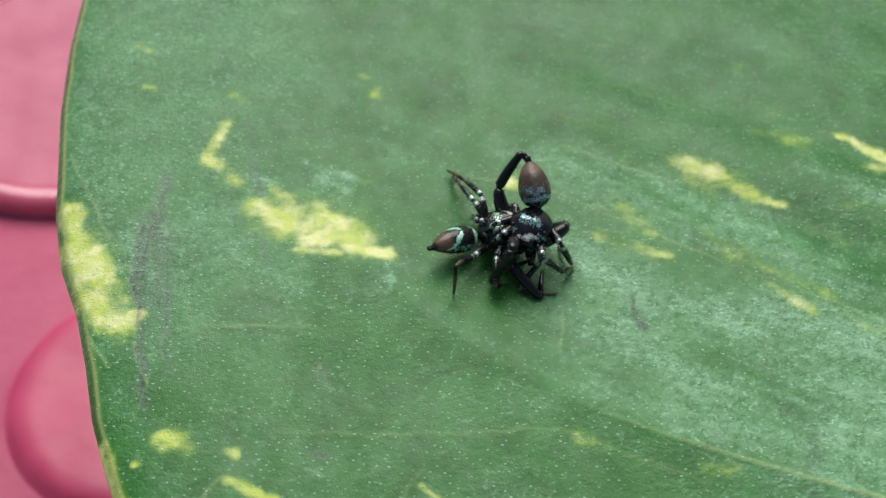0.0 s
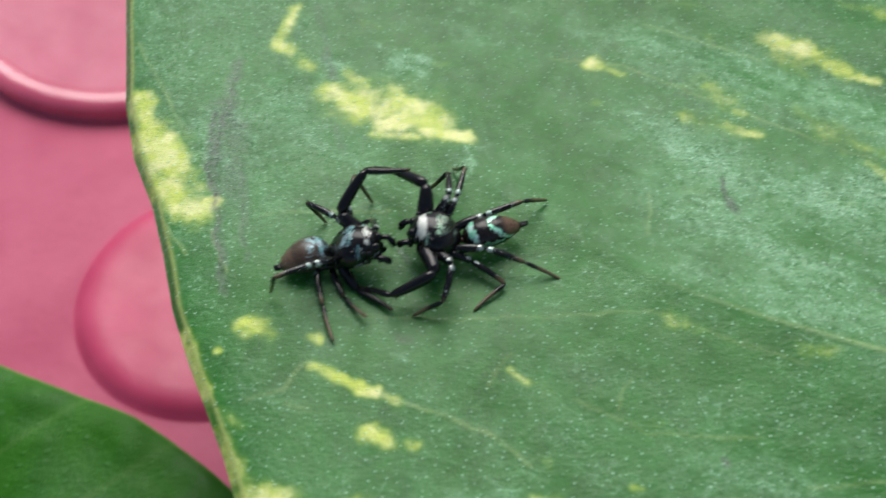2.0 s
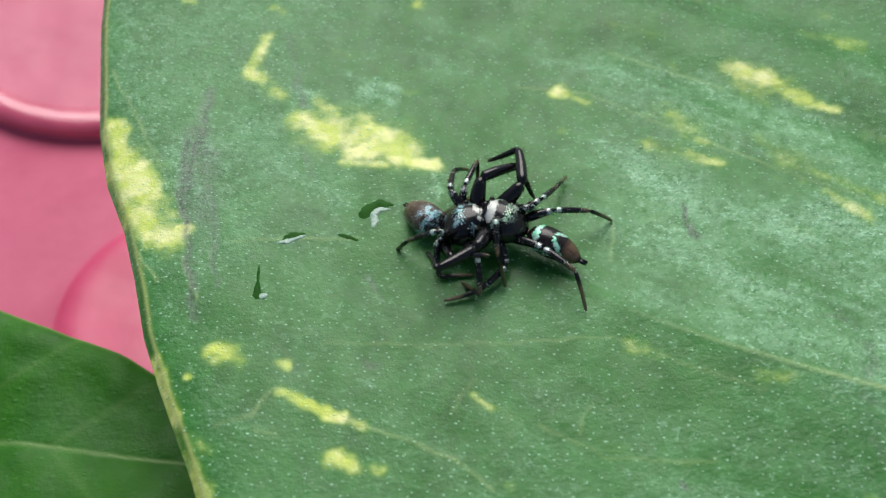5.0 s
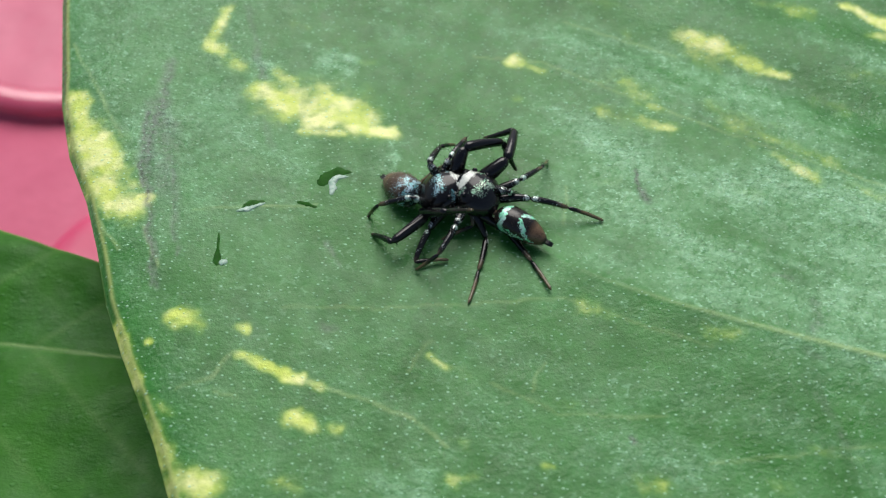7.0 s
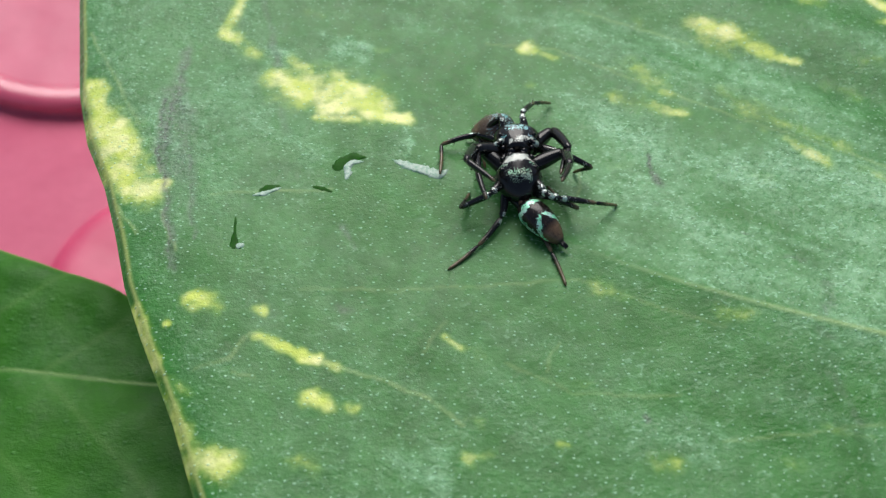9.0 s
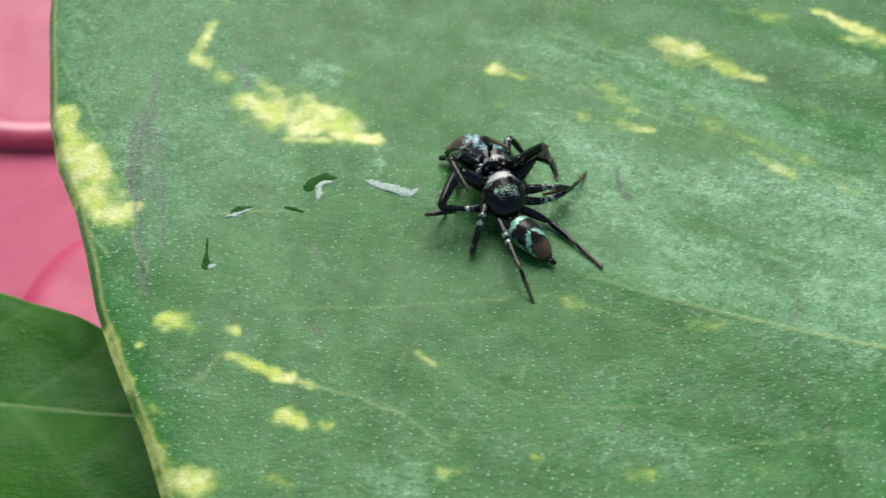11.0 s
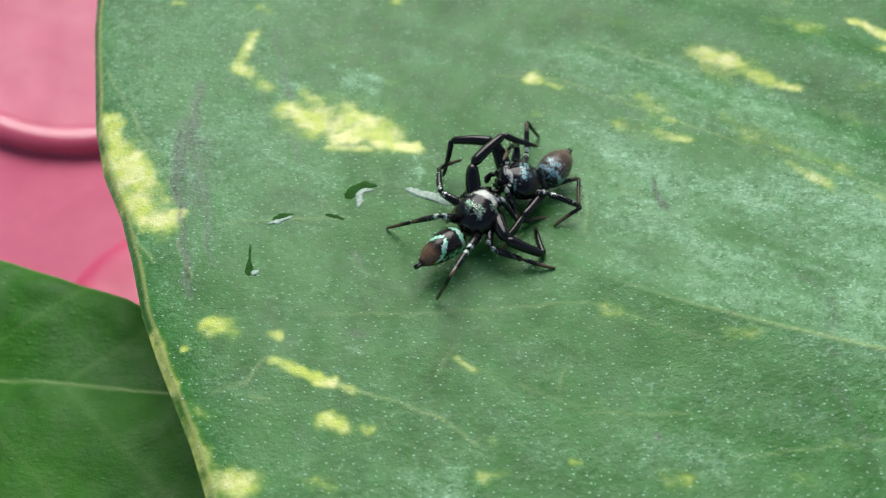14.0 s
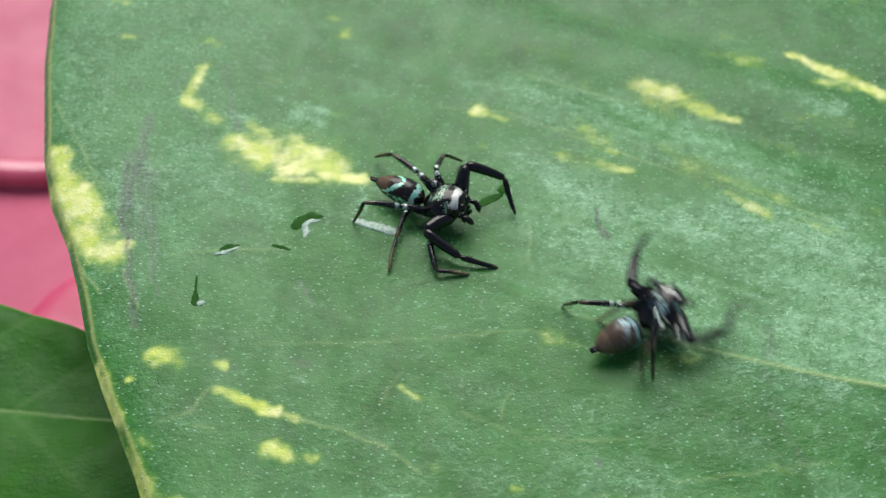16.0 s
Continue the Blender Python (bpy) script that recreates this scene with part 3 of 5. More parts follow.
# ---- the darker leaf behind ----
def dark_leaf():
    leaf = tagged(new("dark_leaf"), "plain dark green leaf with a thin pale vein", "leaf")
    xs = np.linspace(-45, 13.5, 240)
    s = np.linspace(0, 1, 150) ** 1.25
    X, S = np.meshgrid(xs, s, indexing="ij")
    edge = -0.36 * X - 0.006 * X * np.abs(X) - 0.10 * np.maximum(X - 3, 0) ** 1.5
    low = -34 + 0.02 * (X + 15) ** 2
    Y = edge * (1 - S) + np.minimum(low, edge - 1.0) * S
    rib_y = -7.4 - 0.13 * X
    d = Y - rib_y
    Z = 0.5 * (1 - np.exp(-np.abs(d) / 4)) - 0.04 * np.exp(-(d / 0.3) ** 2) - 0.5 * np.exp(-(edge - Y) / 1.0)
    Z = Z + 0.30 * smooth_noise(X, Y, 5, 71) + 0.13 * smooth_noise(X, Y, 1.6, 72)
    vein = np.exp(-(d / 0.10) ** 2) * 0.5
    for k in range(-3, 4):
        q = (Y - rib_y) - 0.9 * (X - 7.5 * k) * np.sign(Y - rib_y + 1e-6)
        vein = np.maximum(vein, 0.08 * np.exp(-(q / 0.25) ** 2))
    zero = np.zeros_like(X)
    bloom_sheen = 0.06 * np.clip(smooth_noise(X, Y, 6, 73), 0, 1)
    margin = np.exp(-((edge - Y) / 0.12) ** 2) * 0.35
    blade("blade", np.stack((X, Y, Z), -1)[:, ::-1], 0.35, LEAF_DARK, leaf, "", variegation=zero[:, ::-1], vein=vein[:, ::-1], scar=zero[:, ::-1], bloom_sheen=bloom_sheen[:, ::-1], margin=margin[:, ::-1])
    verts, faces = tube([(-40, -16, -0.4), (-48, -15, -8), (-52, -15, -24), (-53, -15, -36)], (0.9, 1.0, 1.2, 1.3), 10)
    piece("petiole", mesh_of("petiole", verts, faces, LEAF_UNDER), leaf, "pale green leaf stalk")
    return leaf


DARK = dark_leaf()


# ---- the pink plastic below, and the ground ----
def lathe(profile, sides=72):
    """A turned form from (radius, height) pairs in mm."""
    verts, faces = [], []
    for r, z in profile:
        for j in range(sides):
            a = 2 * math.pi * j / sides
            verts.append((r * math.cos(a) * MM, r * math.sin(a) * MM, z * MM))
    for i in range(len(profile) - 1):
        for j in range(sides):
            k = (j + 1) % sides
            faces.append((i * sides + j, i * sides + k, (i + 1) * sides + k, (i + 1) * sides + j))
    faces.append(tuple((len(profile) - 1) * sides + j for j in range(sides)))
    return verts, faces


def plastic_tray():
    tray = tagged(new("plastic_tray"), "pink moulded plastic tray with round raised bosses", "tray")
    tray.location = (0, 0, -0.053)
    bm = bmesh.new()
    bmesh.ops.create_cube(bm, size=1, matrix=Matrix.Diagonal((0.36, 0.30, 0.008, 1)))
    bmesh.ops.translate(bm, vec=(0.0, 0.03, 0.004), verts=bm.verts)
    bmesh.ops.bevel(bm, geom=list(bm.edges), offset=0.002, segments=3, affect="EDGES")
    part("base", bm, PINK, tray)
    verts, faces = lathe(((20.6, 7.9), (20.3, 8.3), (20.15, 8.9), (20.0, 9.3), (19.3, 9.5), (18.7, 9.9), (18.1, 10.0), (17.0, 9.92), (14.5, 9.75), (10.0, 9.6), (5.0, 9.5), (0.3, 9.45)))
    me = mesh_of("boss", verts, faces, PINK)
    ring = [(math.cos(a), math.sin(a)) for a in np.linspace(0, 2 * math.pi, 97)[:-1]]
    verts = [(c[0] * (18.8 + 1.75 * math.cos(b)) * MM, c[1] * (18.8 + 1.75 * math.cos(b)) * MM, (9.35 + 0.95 * math.sin(b)) * MM) for c in ring for b in np.linspace(0, 2 * math.pi, 17)[:-1]]
    faces = [(i * 16 + k, (i + 1) % 96 * 16 + k, (i + 1) % 96 * 16 + (k + 1) % 16, i * 16 + (k + 1) % 16) for i in range(96) for k in range(16)]
    rim_me = mesh_of("rim", verts, faces, PINK_GLOSSY)
    boss = piece("boss", me, tray, "round dished boss")
    boss.location = (-43.0 * MM, 69.7 * MM, 0)
    piece("rim", rim_me, boss, "polished rounded rim")
    verts, faces = lathe(((13.3, 7.9), (12.9, 8.15), (12.5, 8.6), (12.0, 9.0), (11.3, 9.25), (10.2, 9.35), (8.5, 9.30), (6.0, 9.15), (3.0, 9.05), (0.3, 9.0)))
    low = piece("boss", mesh_of("low_boss", verts, faces, PINK_DEEP), tray, "low rounded boss of deeper pink")
    low.location = (-28.2 * MM, 26.8 * MM, 0)
    return tray


plastic_tray()
bm = bmesh.new()
bmesh.ops.create_grid(bm, x_segments=8, y_segments=8, size=200)
me = bpy.data.meshes.new("ground")
bm.to_mesh(me)
bm.free()
me.materials.append(CONCRETE)
ground = tagged(new("ground", me), "grey concrete ground under the tray", "ground", kind="structure")
ground.location = (0, 0, -0.0531)


# ---- the spiders ----
def carapace_mesh(name, material, pale_front):
    """The shield over head and legs, head along +x, with the scales and pale hairs that the spider wears."""
    rings, sides = 40, 44
    verts, ux, ang = [], [], []
    for i in range(rings):
        s = (i + 0.5) / rings
        x = -1.18 + 2.42 * s
        half = 1.12 * (math.sin(math.pi * min(max(s, 0), 1) ** 0.95)) ** 0.58
        if s > 0.55:
            half = half * (1 - 0.10 * ((s - 0.55) / 0.45) ** 2)
        if s > 0.9:
            half = max(half, 0.66 * (1 - ((s - 0.9) / 0.11) ** 4))
        top = 0.84 * min(1, (s / 0.42)) ** 0.70 * (1 - 0.22 * max(0, (s - 0.72) / 0.28) ** 2)
        if s > 0.93:
            top = top * (1 - 0.35 * ((s - 0.93) / 0.07) ** 2)
        low = -0.44
        for j in range(sides):
            a = 2 * math.pi * j / sides
            c, q = math.cos(a), math.sin(a)
            y = half * math.copysign(abs(c) ** 0.95, c)
            z = top * abs(q) ** 1.0 if q >= 0 else low * abs(q) ** 0.7
            verts.append((1.10 * x * MM, 1.17 * y * MM, 1.16 * z * MM))
            ux.append(s)
            ang.append(a)
    verts.append((-1.32 * MM, 0, 0.0))
    verts.append((1.40 * MM, 0, 0.05 * MM))
    ux += [0, 1]
    ang += [0, 0]
    s, a = np.array(ux), np.array(ang)
    v = np.array(verts) / MM
    top = np.clip(np.sin(a) * 2, 0, 1)
    n1 = smooth_noise(v[:, 0] + 3, v[:, 1], 0.16, 81)
    side = np.abs(v[:, 1])
    patch = np.exp(-((s - 0.44) / 0.15) ** 4) * np.clip((0.80 - side) / 0.25, 0, 1)
    scales = top * patch * np.clip(0.50 + 0.55 * smooth_noise(v[:, 0], v[:, 1], 0.30, 82), 0, 0.80)
    scales = np.maximum(scales, 0.55 * np.exp(-((s - 0.70) / 0.06) ** 2) * top * (side > 0.60))
    ragged = 0.03 * smooth_noise(v[:, 0], v[:, 1], 0.2, 83)
    pale = 1.2 * np.exp(-((s - 0.825 + ragged) / 0.095) ** 4) * top * np.clip((0.90 - side) / 0.2, 0, 1) * pale_front * (0.85 + 0.25 * n1)
    if pale_front < 1:
        pale = pale * np.clip(0.55 + 1.1 * smooth_noise(v[:, 0] * 0.6, v[:, 1], 0.20, 84), 0, 1.2)
    pale = np.maximum(pale, 0.50 * pale_front * np.exp(-((side - 0.80) / 0.10) ** 2) * top * (s > 0.62) * (n1 > -0.2))
    pale = np.maximum(pale, 0.55 * (v[:, 2] < 0.12) * (v[:, 2] > -0.2) * (s > 0.6) * (n1 > 0.25))
    return mesh_of(name, verts, ring_faces(rings, sides), material, scales=scales, pale=np.clip(pale, 0, 1), brown=np.zeros(len(s)))


def downy(verts, faces, rings, sides, count, wide, tall, seed):
    """Adds short hairs that lean back to a ringed body; gives the grown lists and the number of verts added."""
    rng = random.Random(seed)
    verts, faces, first = list(verts), list(faces), len(verts)
    for _ in range(count):
        i, j = rng.randrange(3, rings - 4), rng.randrange(sides)
        base = np.array(verts[i * sides + j]) / MM
        along = np.array(verts[(i + 1) * sides + j]) / MM - base
        round_ = np.array(verts[i * sides + (j + 1) % sides]) / MM - base
        out = np.cross(round_, along)
        out = out / max(np.linalg.norm(out), 1e-9)
        if out @ (base * (0, 1, 1)) < 0:
            out = -out
        along = along / max(np.linalg.norm(along), 1e-9)
        round_ = round_ / max(np.linalg.norm(round_), 1e-9)
        tip = base + (0.75 * out + 0.8 * along + rng.uniform(-0.3, 0.3) * round_) * rng.uniform(*tall)
        k = len(verts)
        verts += [tuple((base + wide * round_) * MM), tuple((base - wide * round_) * MM), tuple((base + wide * along) * MM), tuple(tip * MM)]
        faces += [(k, k + 1, k + 3), (k + 1, k + 2, k + 3), (k + 2, k, k + 3)]
    return verts, faces, len(verts) - first


def abdomen_mesh(name, material, banded):
    """The hind body, from its stalk at the origin back along -x."""
    rings, sides = 56, 48
    verts, ux, ang = [], [], []
    for i in range(rings):
        s = (i + 0.4) / rings
        x = -0.02 - 2.82 * s
        r = (1 - ((0.38 - s) / 0.38) ** 2.4) ** 0.52 if s < 0.38 else (1 - 0.985 * ((s - 0.38) / 0.62) ** 2.0) ** 0.74
        for j in range(sides):
            a = 2 * math.pi * j / sides
            y, z = 0.86 * r * math.cos(a), r * math.sin(a)
            z = 0.80 * z if z > 0 else 0.66 * z
            verts.append((x * MM, y * MM, (z + 0.10 * math.sin(math.pi * s)) * MM))
            ux.append(s)
            ang.append(a)
    verts += [(0.02 * MM, 0, 0), (-2.84 * MM, 0, 0)]
    ux += [0, 1]
    ang += [0, 0]
    s, a = np.array(ux), np.array(ang)
    off = np.degrees(np.abs(np.arctan2(np.cos(a), np.sin(a))))
    ragged = 0.035 * smooth_noise(s * 14, off / 12, 1.0, 91)
    crescent = np.exp(-((s - 0.13 - 0.0009 * off + ragged) / 0.055) ** 4) * (off < 115)
    chevron = np.exp(-((s - 0.42 - 0.0040 * off + ragged) / 0.055) ** 4) * (off > 5) * (off < 84)
    side = np.exp(-((off - 84 + 300 * ragged) / 12) ** 2) * (s > 0.12) * (s < 0.66)
    if banded:
        scales = np.maximum(np.maximum(crescent, chevron), side * 0.7)
    else:
        scatter = np.clip(0.42 + 0.5 * smooth_noise(s * 9, off / 22, 1.0, 92), 0, 0.66) * np.clip((0.72 - s) / 0.4, 0, 1) * (off < 110)
        scales = np.maximum(0.80 * crescent, scatter)
    brown = np.clip((s - 0.62) / 0.12, 0, 1) * np.clip((0.95 - s) / 0.04, 0, 1) * (off < 125)
    brown = np.maximum(brown, 0.04 if banded else 0.45 * np.clip((s - 0.12) / 0.2, 0, 1))
    pale = (0.03 if banded else 0.16) * (off < 120) * (s < 0.9)
    faces = ring_faces(rings, sides)
    verts, faces, extra = downy(verts, faces, rings, sides, 220 if banded else 460, 0.012, (0.12, 0.24), name)
    pad = np.zeros(extra)
    return mesh_of(name, verts, faces, material, scales=np.concatenate((np.clip(scales, 0, 1), pad)), brown=np.concatenate((brown, pad + (0.35 if banded else 0.7))), pale=np.concatenate((pale, pad + (0.1 if banded else 0.35))))


def leg_piece(name, length, r0, r1, swell, brown_from, tip_scales, bristles, curve=0.0):
    """One leg segment along +x with a rounded thicker middle, scales near its joint and standing bristles."""
    steps = 15
    pts, rad = [], []
    for i in range(steps):
        s = i / (steps - 1)
        pts.append((length * s, 0, curve * math.sin(math.pi * s)))
        end = min(1, (s + 0.02) / 0.10, (1.02 - s) / 0.10)
        rad.append((r0 * (1 - s) + r1 * s) * (1 + swell * math.sin(math.pi * s ** 0.8)) * math.sqrt(max(end, 0.25)))
    verts, faces = tube(pts, rad, 12)
    s = np.clip(np.array([v[0] for v in verts]) / MM / length, 0, 1)
    ang = np.array([v[2] for v in verts]) / MM
    brown = np.clip((s - brown_from) / 0.25, 0, 1)
    scales = np.zeros(len(s))
    pale = np.zeros(len(s))
    if tip_scales:
        at = 0.88 if tip_scales > 0 else 0.12
        scales = 1.05 * abs(tip_scales) * np.exp(-((s - at - 0.03 * smooth_noise(s * 9, ang * 20, 1.0, 96)) / 0.085) ** 4) * (ang > 0.01)
        pale = 0.50 * scales
    streak = np.clip(0.25 + 0.5 * smooth_noise(s * 12, ang * 8, 1.0, 95), 0, 0.5) * (abs(tip_scales) > 0.3) * (ang > 0.04)
    scales = np.maximum(scales, 0.55 * streak)
    rng = random.Random(name)
    verts, faces = list(verts), list(faces)
    extra = 0
    for _ in range(bristles):
        q = rng.uniform(0.08, 0.95)
        a = rng.uniform(0, 2 * math.pi)
        r = (r0 * (1 - q) + r1 * q)
        base = np.array((length * q, r * 0.9 * math.cos(a), r * 0.9 * math.sin(a) + curve * math.sin(math.pi * q)))
        out = np.array((0.55, math.cos(a), math.sin(a)))
        out = out / np.linalg.norm(out)
        side = np.cross(out, (1, 0, 0))
        side = side / np.linalg.norm(side)
        up = np.cross(out, side)
        k = len(verts)
        w = 0.016
        tall = rng.uniform(0.18, 0.36)
        verts += [(base + w * side) * MM, (base + w * (-0.5 * side + 0.87 * up)) * MM, (base + w * (-0.5 * side - 0.87 * up)) * MM, (base + out * tall) * MM]
        faces += [(k, k + 1, k + 3), (k + 1, k + 2, k + 3), (k + 2, k, k + 3)]
        extra += 4
    pad = np.zeros(extra)
    return mesh_of(name, verts, faces, LEG, scales=np.concatenate((scales, pad)), brown=np.concatenate((brown, pad)), pale=np.concatenate((pale, pad)))


def ball(radius, squash=(1, 1, 1), u=20, v=12):
    bm = bmesh.new()
    bmesh.ops.create_uvsphere(bm, u_segments=u, v_segments=v, radius=radius * MM, matrix=Matrix.Diagonal((*squash, 1)))
    return bm


FEMORA = [leg_piece("femur", LENGTHS[i][0], (0.34, 0.21, 0.185, 0.195)[i], (0.29, 0.18, 0.155, 0.165)[i], 0.38, 2.0, (0.15, 0.55, 0.7, 0.7)[i], 14, 0.10) for i in range(4)]
TIBIAE = [leg_piece("tibia", LENGTHS[i][1], (0.285, 0.175, 0.155, 0.165)[i], (0.21, 0.13, 0.115, 0.12)[i], 0.16, (2.0, 0.85, 0.65, 0.65)[i], (0, -0.6, -0.8, -0.8)[i], (26, 16, 16, 16)[i], 0.06) for i in range(4)]
TARSI = [leg_piece("tarsus", LENGTHS[i][2], (0.185, 0.12, 0.11, 0.115)[i], (0.10, 0.085, 0.085, 0.085)[i], 0.08, (0.8, 0.35, 0.2, 0.2)[i], 0, (20, 12, 12, 12)[i], 0.05) for i in range(4)]


def jumping_spider(label, material, pale_front, banded):
    """A spider on an empty at the middle of its carapace, and its parts that move: the abdomen and eight legs of three segments."""
    spider = tagged(new("jumping_spider"), label, "spider", group="fighting spiders")
    shield = piece("carapace", carapace_mesh("carapace", material, pale_front), spider, "glossy black carapace with pale scales on the head")
    for y, z, x, r in ((0.29, 0.24, 1.14, 0.27), (-0.29, 0.24, 1.14, 0.27), (0.68, 0.34, 0.98, 0.15), (-0.68, 0.34, 0.98, 0.15),
                       (0.80, 0.58, 0.28, 0.13), (-0.80, 0.58, 0.28, 0.13), (0.82, 0.54, 0.66, 0.06), (-0.82, 0.54, 0.66, 0.06)):
        eye = part("eye", ball(r), EYE, shield, "round glossy black eye")
        eye.location = (1.10 * x * MM, 1.15 * y * MM, 1.16 * z * MM)
    for s in (1, -1):
        pts = [(1.02, 0.26 * s, -0.12), (1.22, 0.27 * s, -0.38), (1.28, 0.29 * s, -0.68), (1.20, 0.30 * s, -0.92)]
        verts, faces = tube(pts, (0.22, 0.25, 0.22, 0.12), 14)
        zero = np.zeros(len(verts))
        piece("chelicera", mesh_of("chelicera", verts, faces, material, scales=zero + 0.15, brown=zero, pale=zero), spider)
        pts = [(0.95, 0.45 * s, -0.28), (1.30, 0.62 * s, -0.12), (1.62, 0.66 * s, -0.20), (1.80, 0.60 * s, -0.48), (1.83, 0.52 * s, -0.72)]
        verts, faces = tube(pts, (0.13, 0.14, 0.15, 0.20, 0.12), 12)
        zero = np.zeros(len(verts))
        piece("pedipalp", mesh_of("pedipalp", verts, faces, material, scales=zero, brown=zero, pale=zero + 0.12), spider)
    verts, faces = tube([(-1.15, 0, -0.16), (-1.46, 0, -0.12)], (0.17, 0.17), 12)
    zero = np.zeros(len(verts))
    piece("pedicel", mesh_of("pedicel", verts, faces, material, scales=zero, brown=zero + 0.6, pale=zero), spider)
    verts, faces = tube([(-0.95, 0, -0.42), (-0.4, 0, -0.50), (0.3, 0, -0.50), (0.85, 0, -0.42)], (0.30, 0.50, 0.50, 0.34), 16)
    zero = np.zeros(len(verts))
    piece("sternum", mesh_of("sternum", verts, faces, material, scales=zero, brown=zero + 0.25, pale=zero), spider)
    rear = piece("abdomen", abdomen_mesh("abdomen", GREEN_REAR if banded else BLUE_REAR, banded), spider,
                 "dark oval abdomen with metallic green bands and a brown rear" if banded else "dark oval abdomen dusted blue with a brown rear")
    for y, z in ((0.07, 0.05), (-0.07, 0.05), (0.05, -0.04), (-0.05, -0.04)):
        verts, faces = tube([(-2.68, y * 0.8, z), (-2.92, y, z + 0.01), (-3.10, y * 1.1, z + 0.03)], (0.10, 0.085, 0.05), 8)
        zero = np.zeros(len(verts))
        piece("spinneret", mesh_of("spinneret", verts, faces, material, scales=zero, brown=zero, pale=zero), rear)
    rear.scale = (1.14, 0.96, 0.98) if banded else (0.98, 1.05, 1.06)
    legs = []
    for side, i in SIDES:
        x, y, z = HIPS[i]
        pts = [(0.70 * x, side * (y - 0.30), z - 0.10), (x, side * y, z), (1.06 * x, side * (y + 0.16), z + 0.02)]
        verts, faces = tube(pts, (0.20, 0.21, 0.14) if i else (0.24, 0.27, 0.20), 12)
        high = np.array([v[2] for v in verts]) > (z + 0.06) * MM
        zero = np.zeros(len(verts))
        piece("coxa", mesh_of("coxa", verts, faces, LEG, scales=zero + 0.25 * high, brown=zero + 0.2, pale=0.50 * high * (i > 0)), spider)
        legs.append([piece(kind, meshes[i], spider) for kind, meshes in (("femur", FEMORA), ("tibia", TIBIAE), ("tarsus", TARSI))])
    return spider, rear, legs


GREEN = jumping_spider("black jumping spider with metallic green abdomen bands and white head", GREEN_BODY, 1.0, True)
BLUE = jumping_spider("black jumping spider with bluish sheen and brown abdomen tip", BLUE_BODY, 0.72, False)


# ---- drops left on the leaf ----
def fluid_patch(name, points, radii, height, material, parent, label=""):
    """A low dome of fluid that follows points on the leaf (mm), seated on its relief."""
    verts, faces = [], []
    pts = np.asarray(points, float)
    steps = 28
    t = np.linspace(0, len(pts) - 1, steps)
    line = np.stack([np.interp(t, range(len(pts)), pts[:, k]) for k in range(2)], 1)
    rad = np.interp(t, range(len(pts)), radii)
    across = 9
    for i in range(steps):
        d = line[min(i + 1, steps - 1)] - line[max(i - 1, 0)]
        d = d / np.linalg.norm(d)
        nrm = np.array((-d[1], d[0]))
        end = math.sqrt(max(0.02, 1 - abs(2 * i / (steps - 1) - 1) ** 6))
        for j in range(across):
            q = 2 * j / (across - 1) - 1
            r = rad[i] * end * (1 + 0.40 * float(smooth_noise(line[i][0] * 3 + q, line[i][1] * 3 + 2 * q, 0.42, 7)))
            p = line[i] + nrm * q * r
            z = float(leaf_height(p[0], p[1])) + height * end * math.sqrt(max(0, 1 - q * q)) - 0.012
            verts.append((p[0] * MM, p[1] * MM, z * MM))
    n = steps * across
    faces = [tuple(f) for f in grid_faces(steps, across, True).tolist()]
    verts += [(v[0], v[1], v[2] - 0.10 * MM) for v in verts]
    loop = [j for j in range(across)] + [i * across + across - 1 for i in range(1, steps)]
    loop += [(steps - 1) * across + j for j in range(across - 2, -1, -1)] + [i * across for i in range(steps - 2, 0, -1)]
    faces += [(loop[k - 1], loop[k], loop[k] + n, loop[k - 1] + n) for k in range(len(loop))]
    faces += [tuple(f + n) for f in grid_faces(steps, across)]
    return piece(name, mesh_of(name, verts, faces, material), parent, label)


DROPS = []


def drop(t, clear, clear_radii, white=None, white_radii=None):
    ob = tagged(new("fluid_drop"), "small wet drop with a milky white smear on the leaf" if white else "small clear wet drop on the leaf", "drop", group="drops on the leaf")
    if clear:
        fluid_patch("clear_film", clear, clear_radii, 0.035, CLEAR_FLUID, ob)
    if white:
        fluid_patch("milky_smear", white, white_radii, 0.06, WHITE_FLUID, ob, "milky white smear")
    DROPS.append((ob, t))


drop(2, [(-7.12, 4.28), (-6.87, 4.87), (-6.16, 5.29), (-5.29, 5.19)], [0.329, 0.412, 0.329, 0.082], [(-6.49, 3.66), (-6.36, 4.12), (-6.44, 4.59), (-6.14, 4.9), (-5.5, 4.92)], [0.165, 0.206, 0.247, 0.206, 0.082])
drop(2.1, [(-11.4, 2.57), (-10.82, 2.98), (-10.06, 3.19)], [0.124, 0.329, 0.124], [(-11.64, 2.49), (-10.95, 2.67), (-10.05, 3.11)], [0.082, 0.206, 0.082])
drop(2.1, [(-12.39, 1.09), (-12.33, -0.03), (-12.3, -0.85), (-11.8, -1.07)], [0.082, 0.082, 0.329, 0.165], [(-12.16, -1.07), (-11.96, -0.93), (-11.73, -0.85)], [0.165, 0.206, 0.124])
drop(2.1, [(-8.35, 3.22), (-7.71, 3.03), (-7.16, 2.8)], [0.124, 0.165, 0.082])
drop(8.15, None, None, [(-3.84, 4.96), (-3.03, 4.59), (-2.07, 4.22), (-1.21, 3.8), (-0.71, 4.27)], [0.168, 0.302, 0.336, 0.302, 0.067])
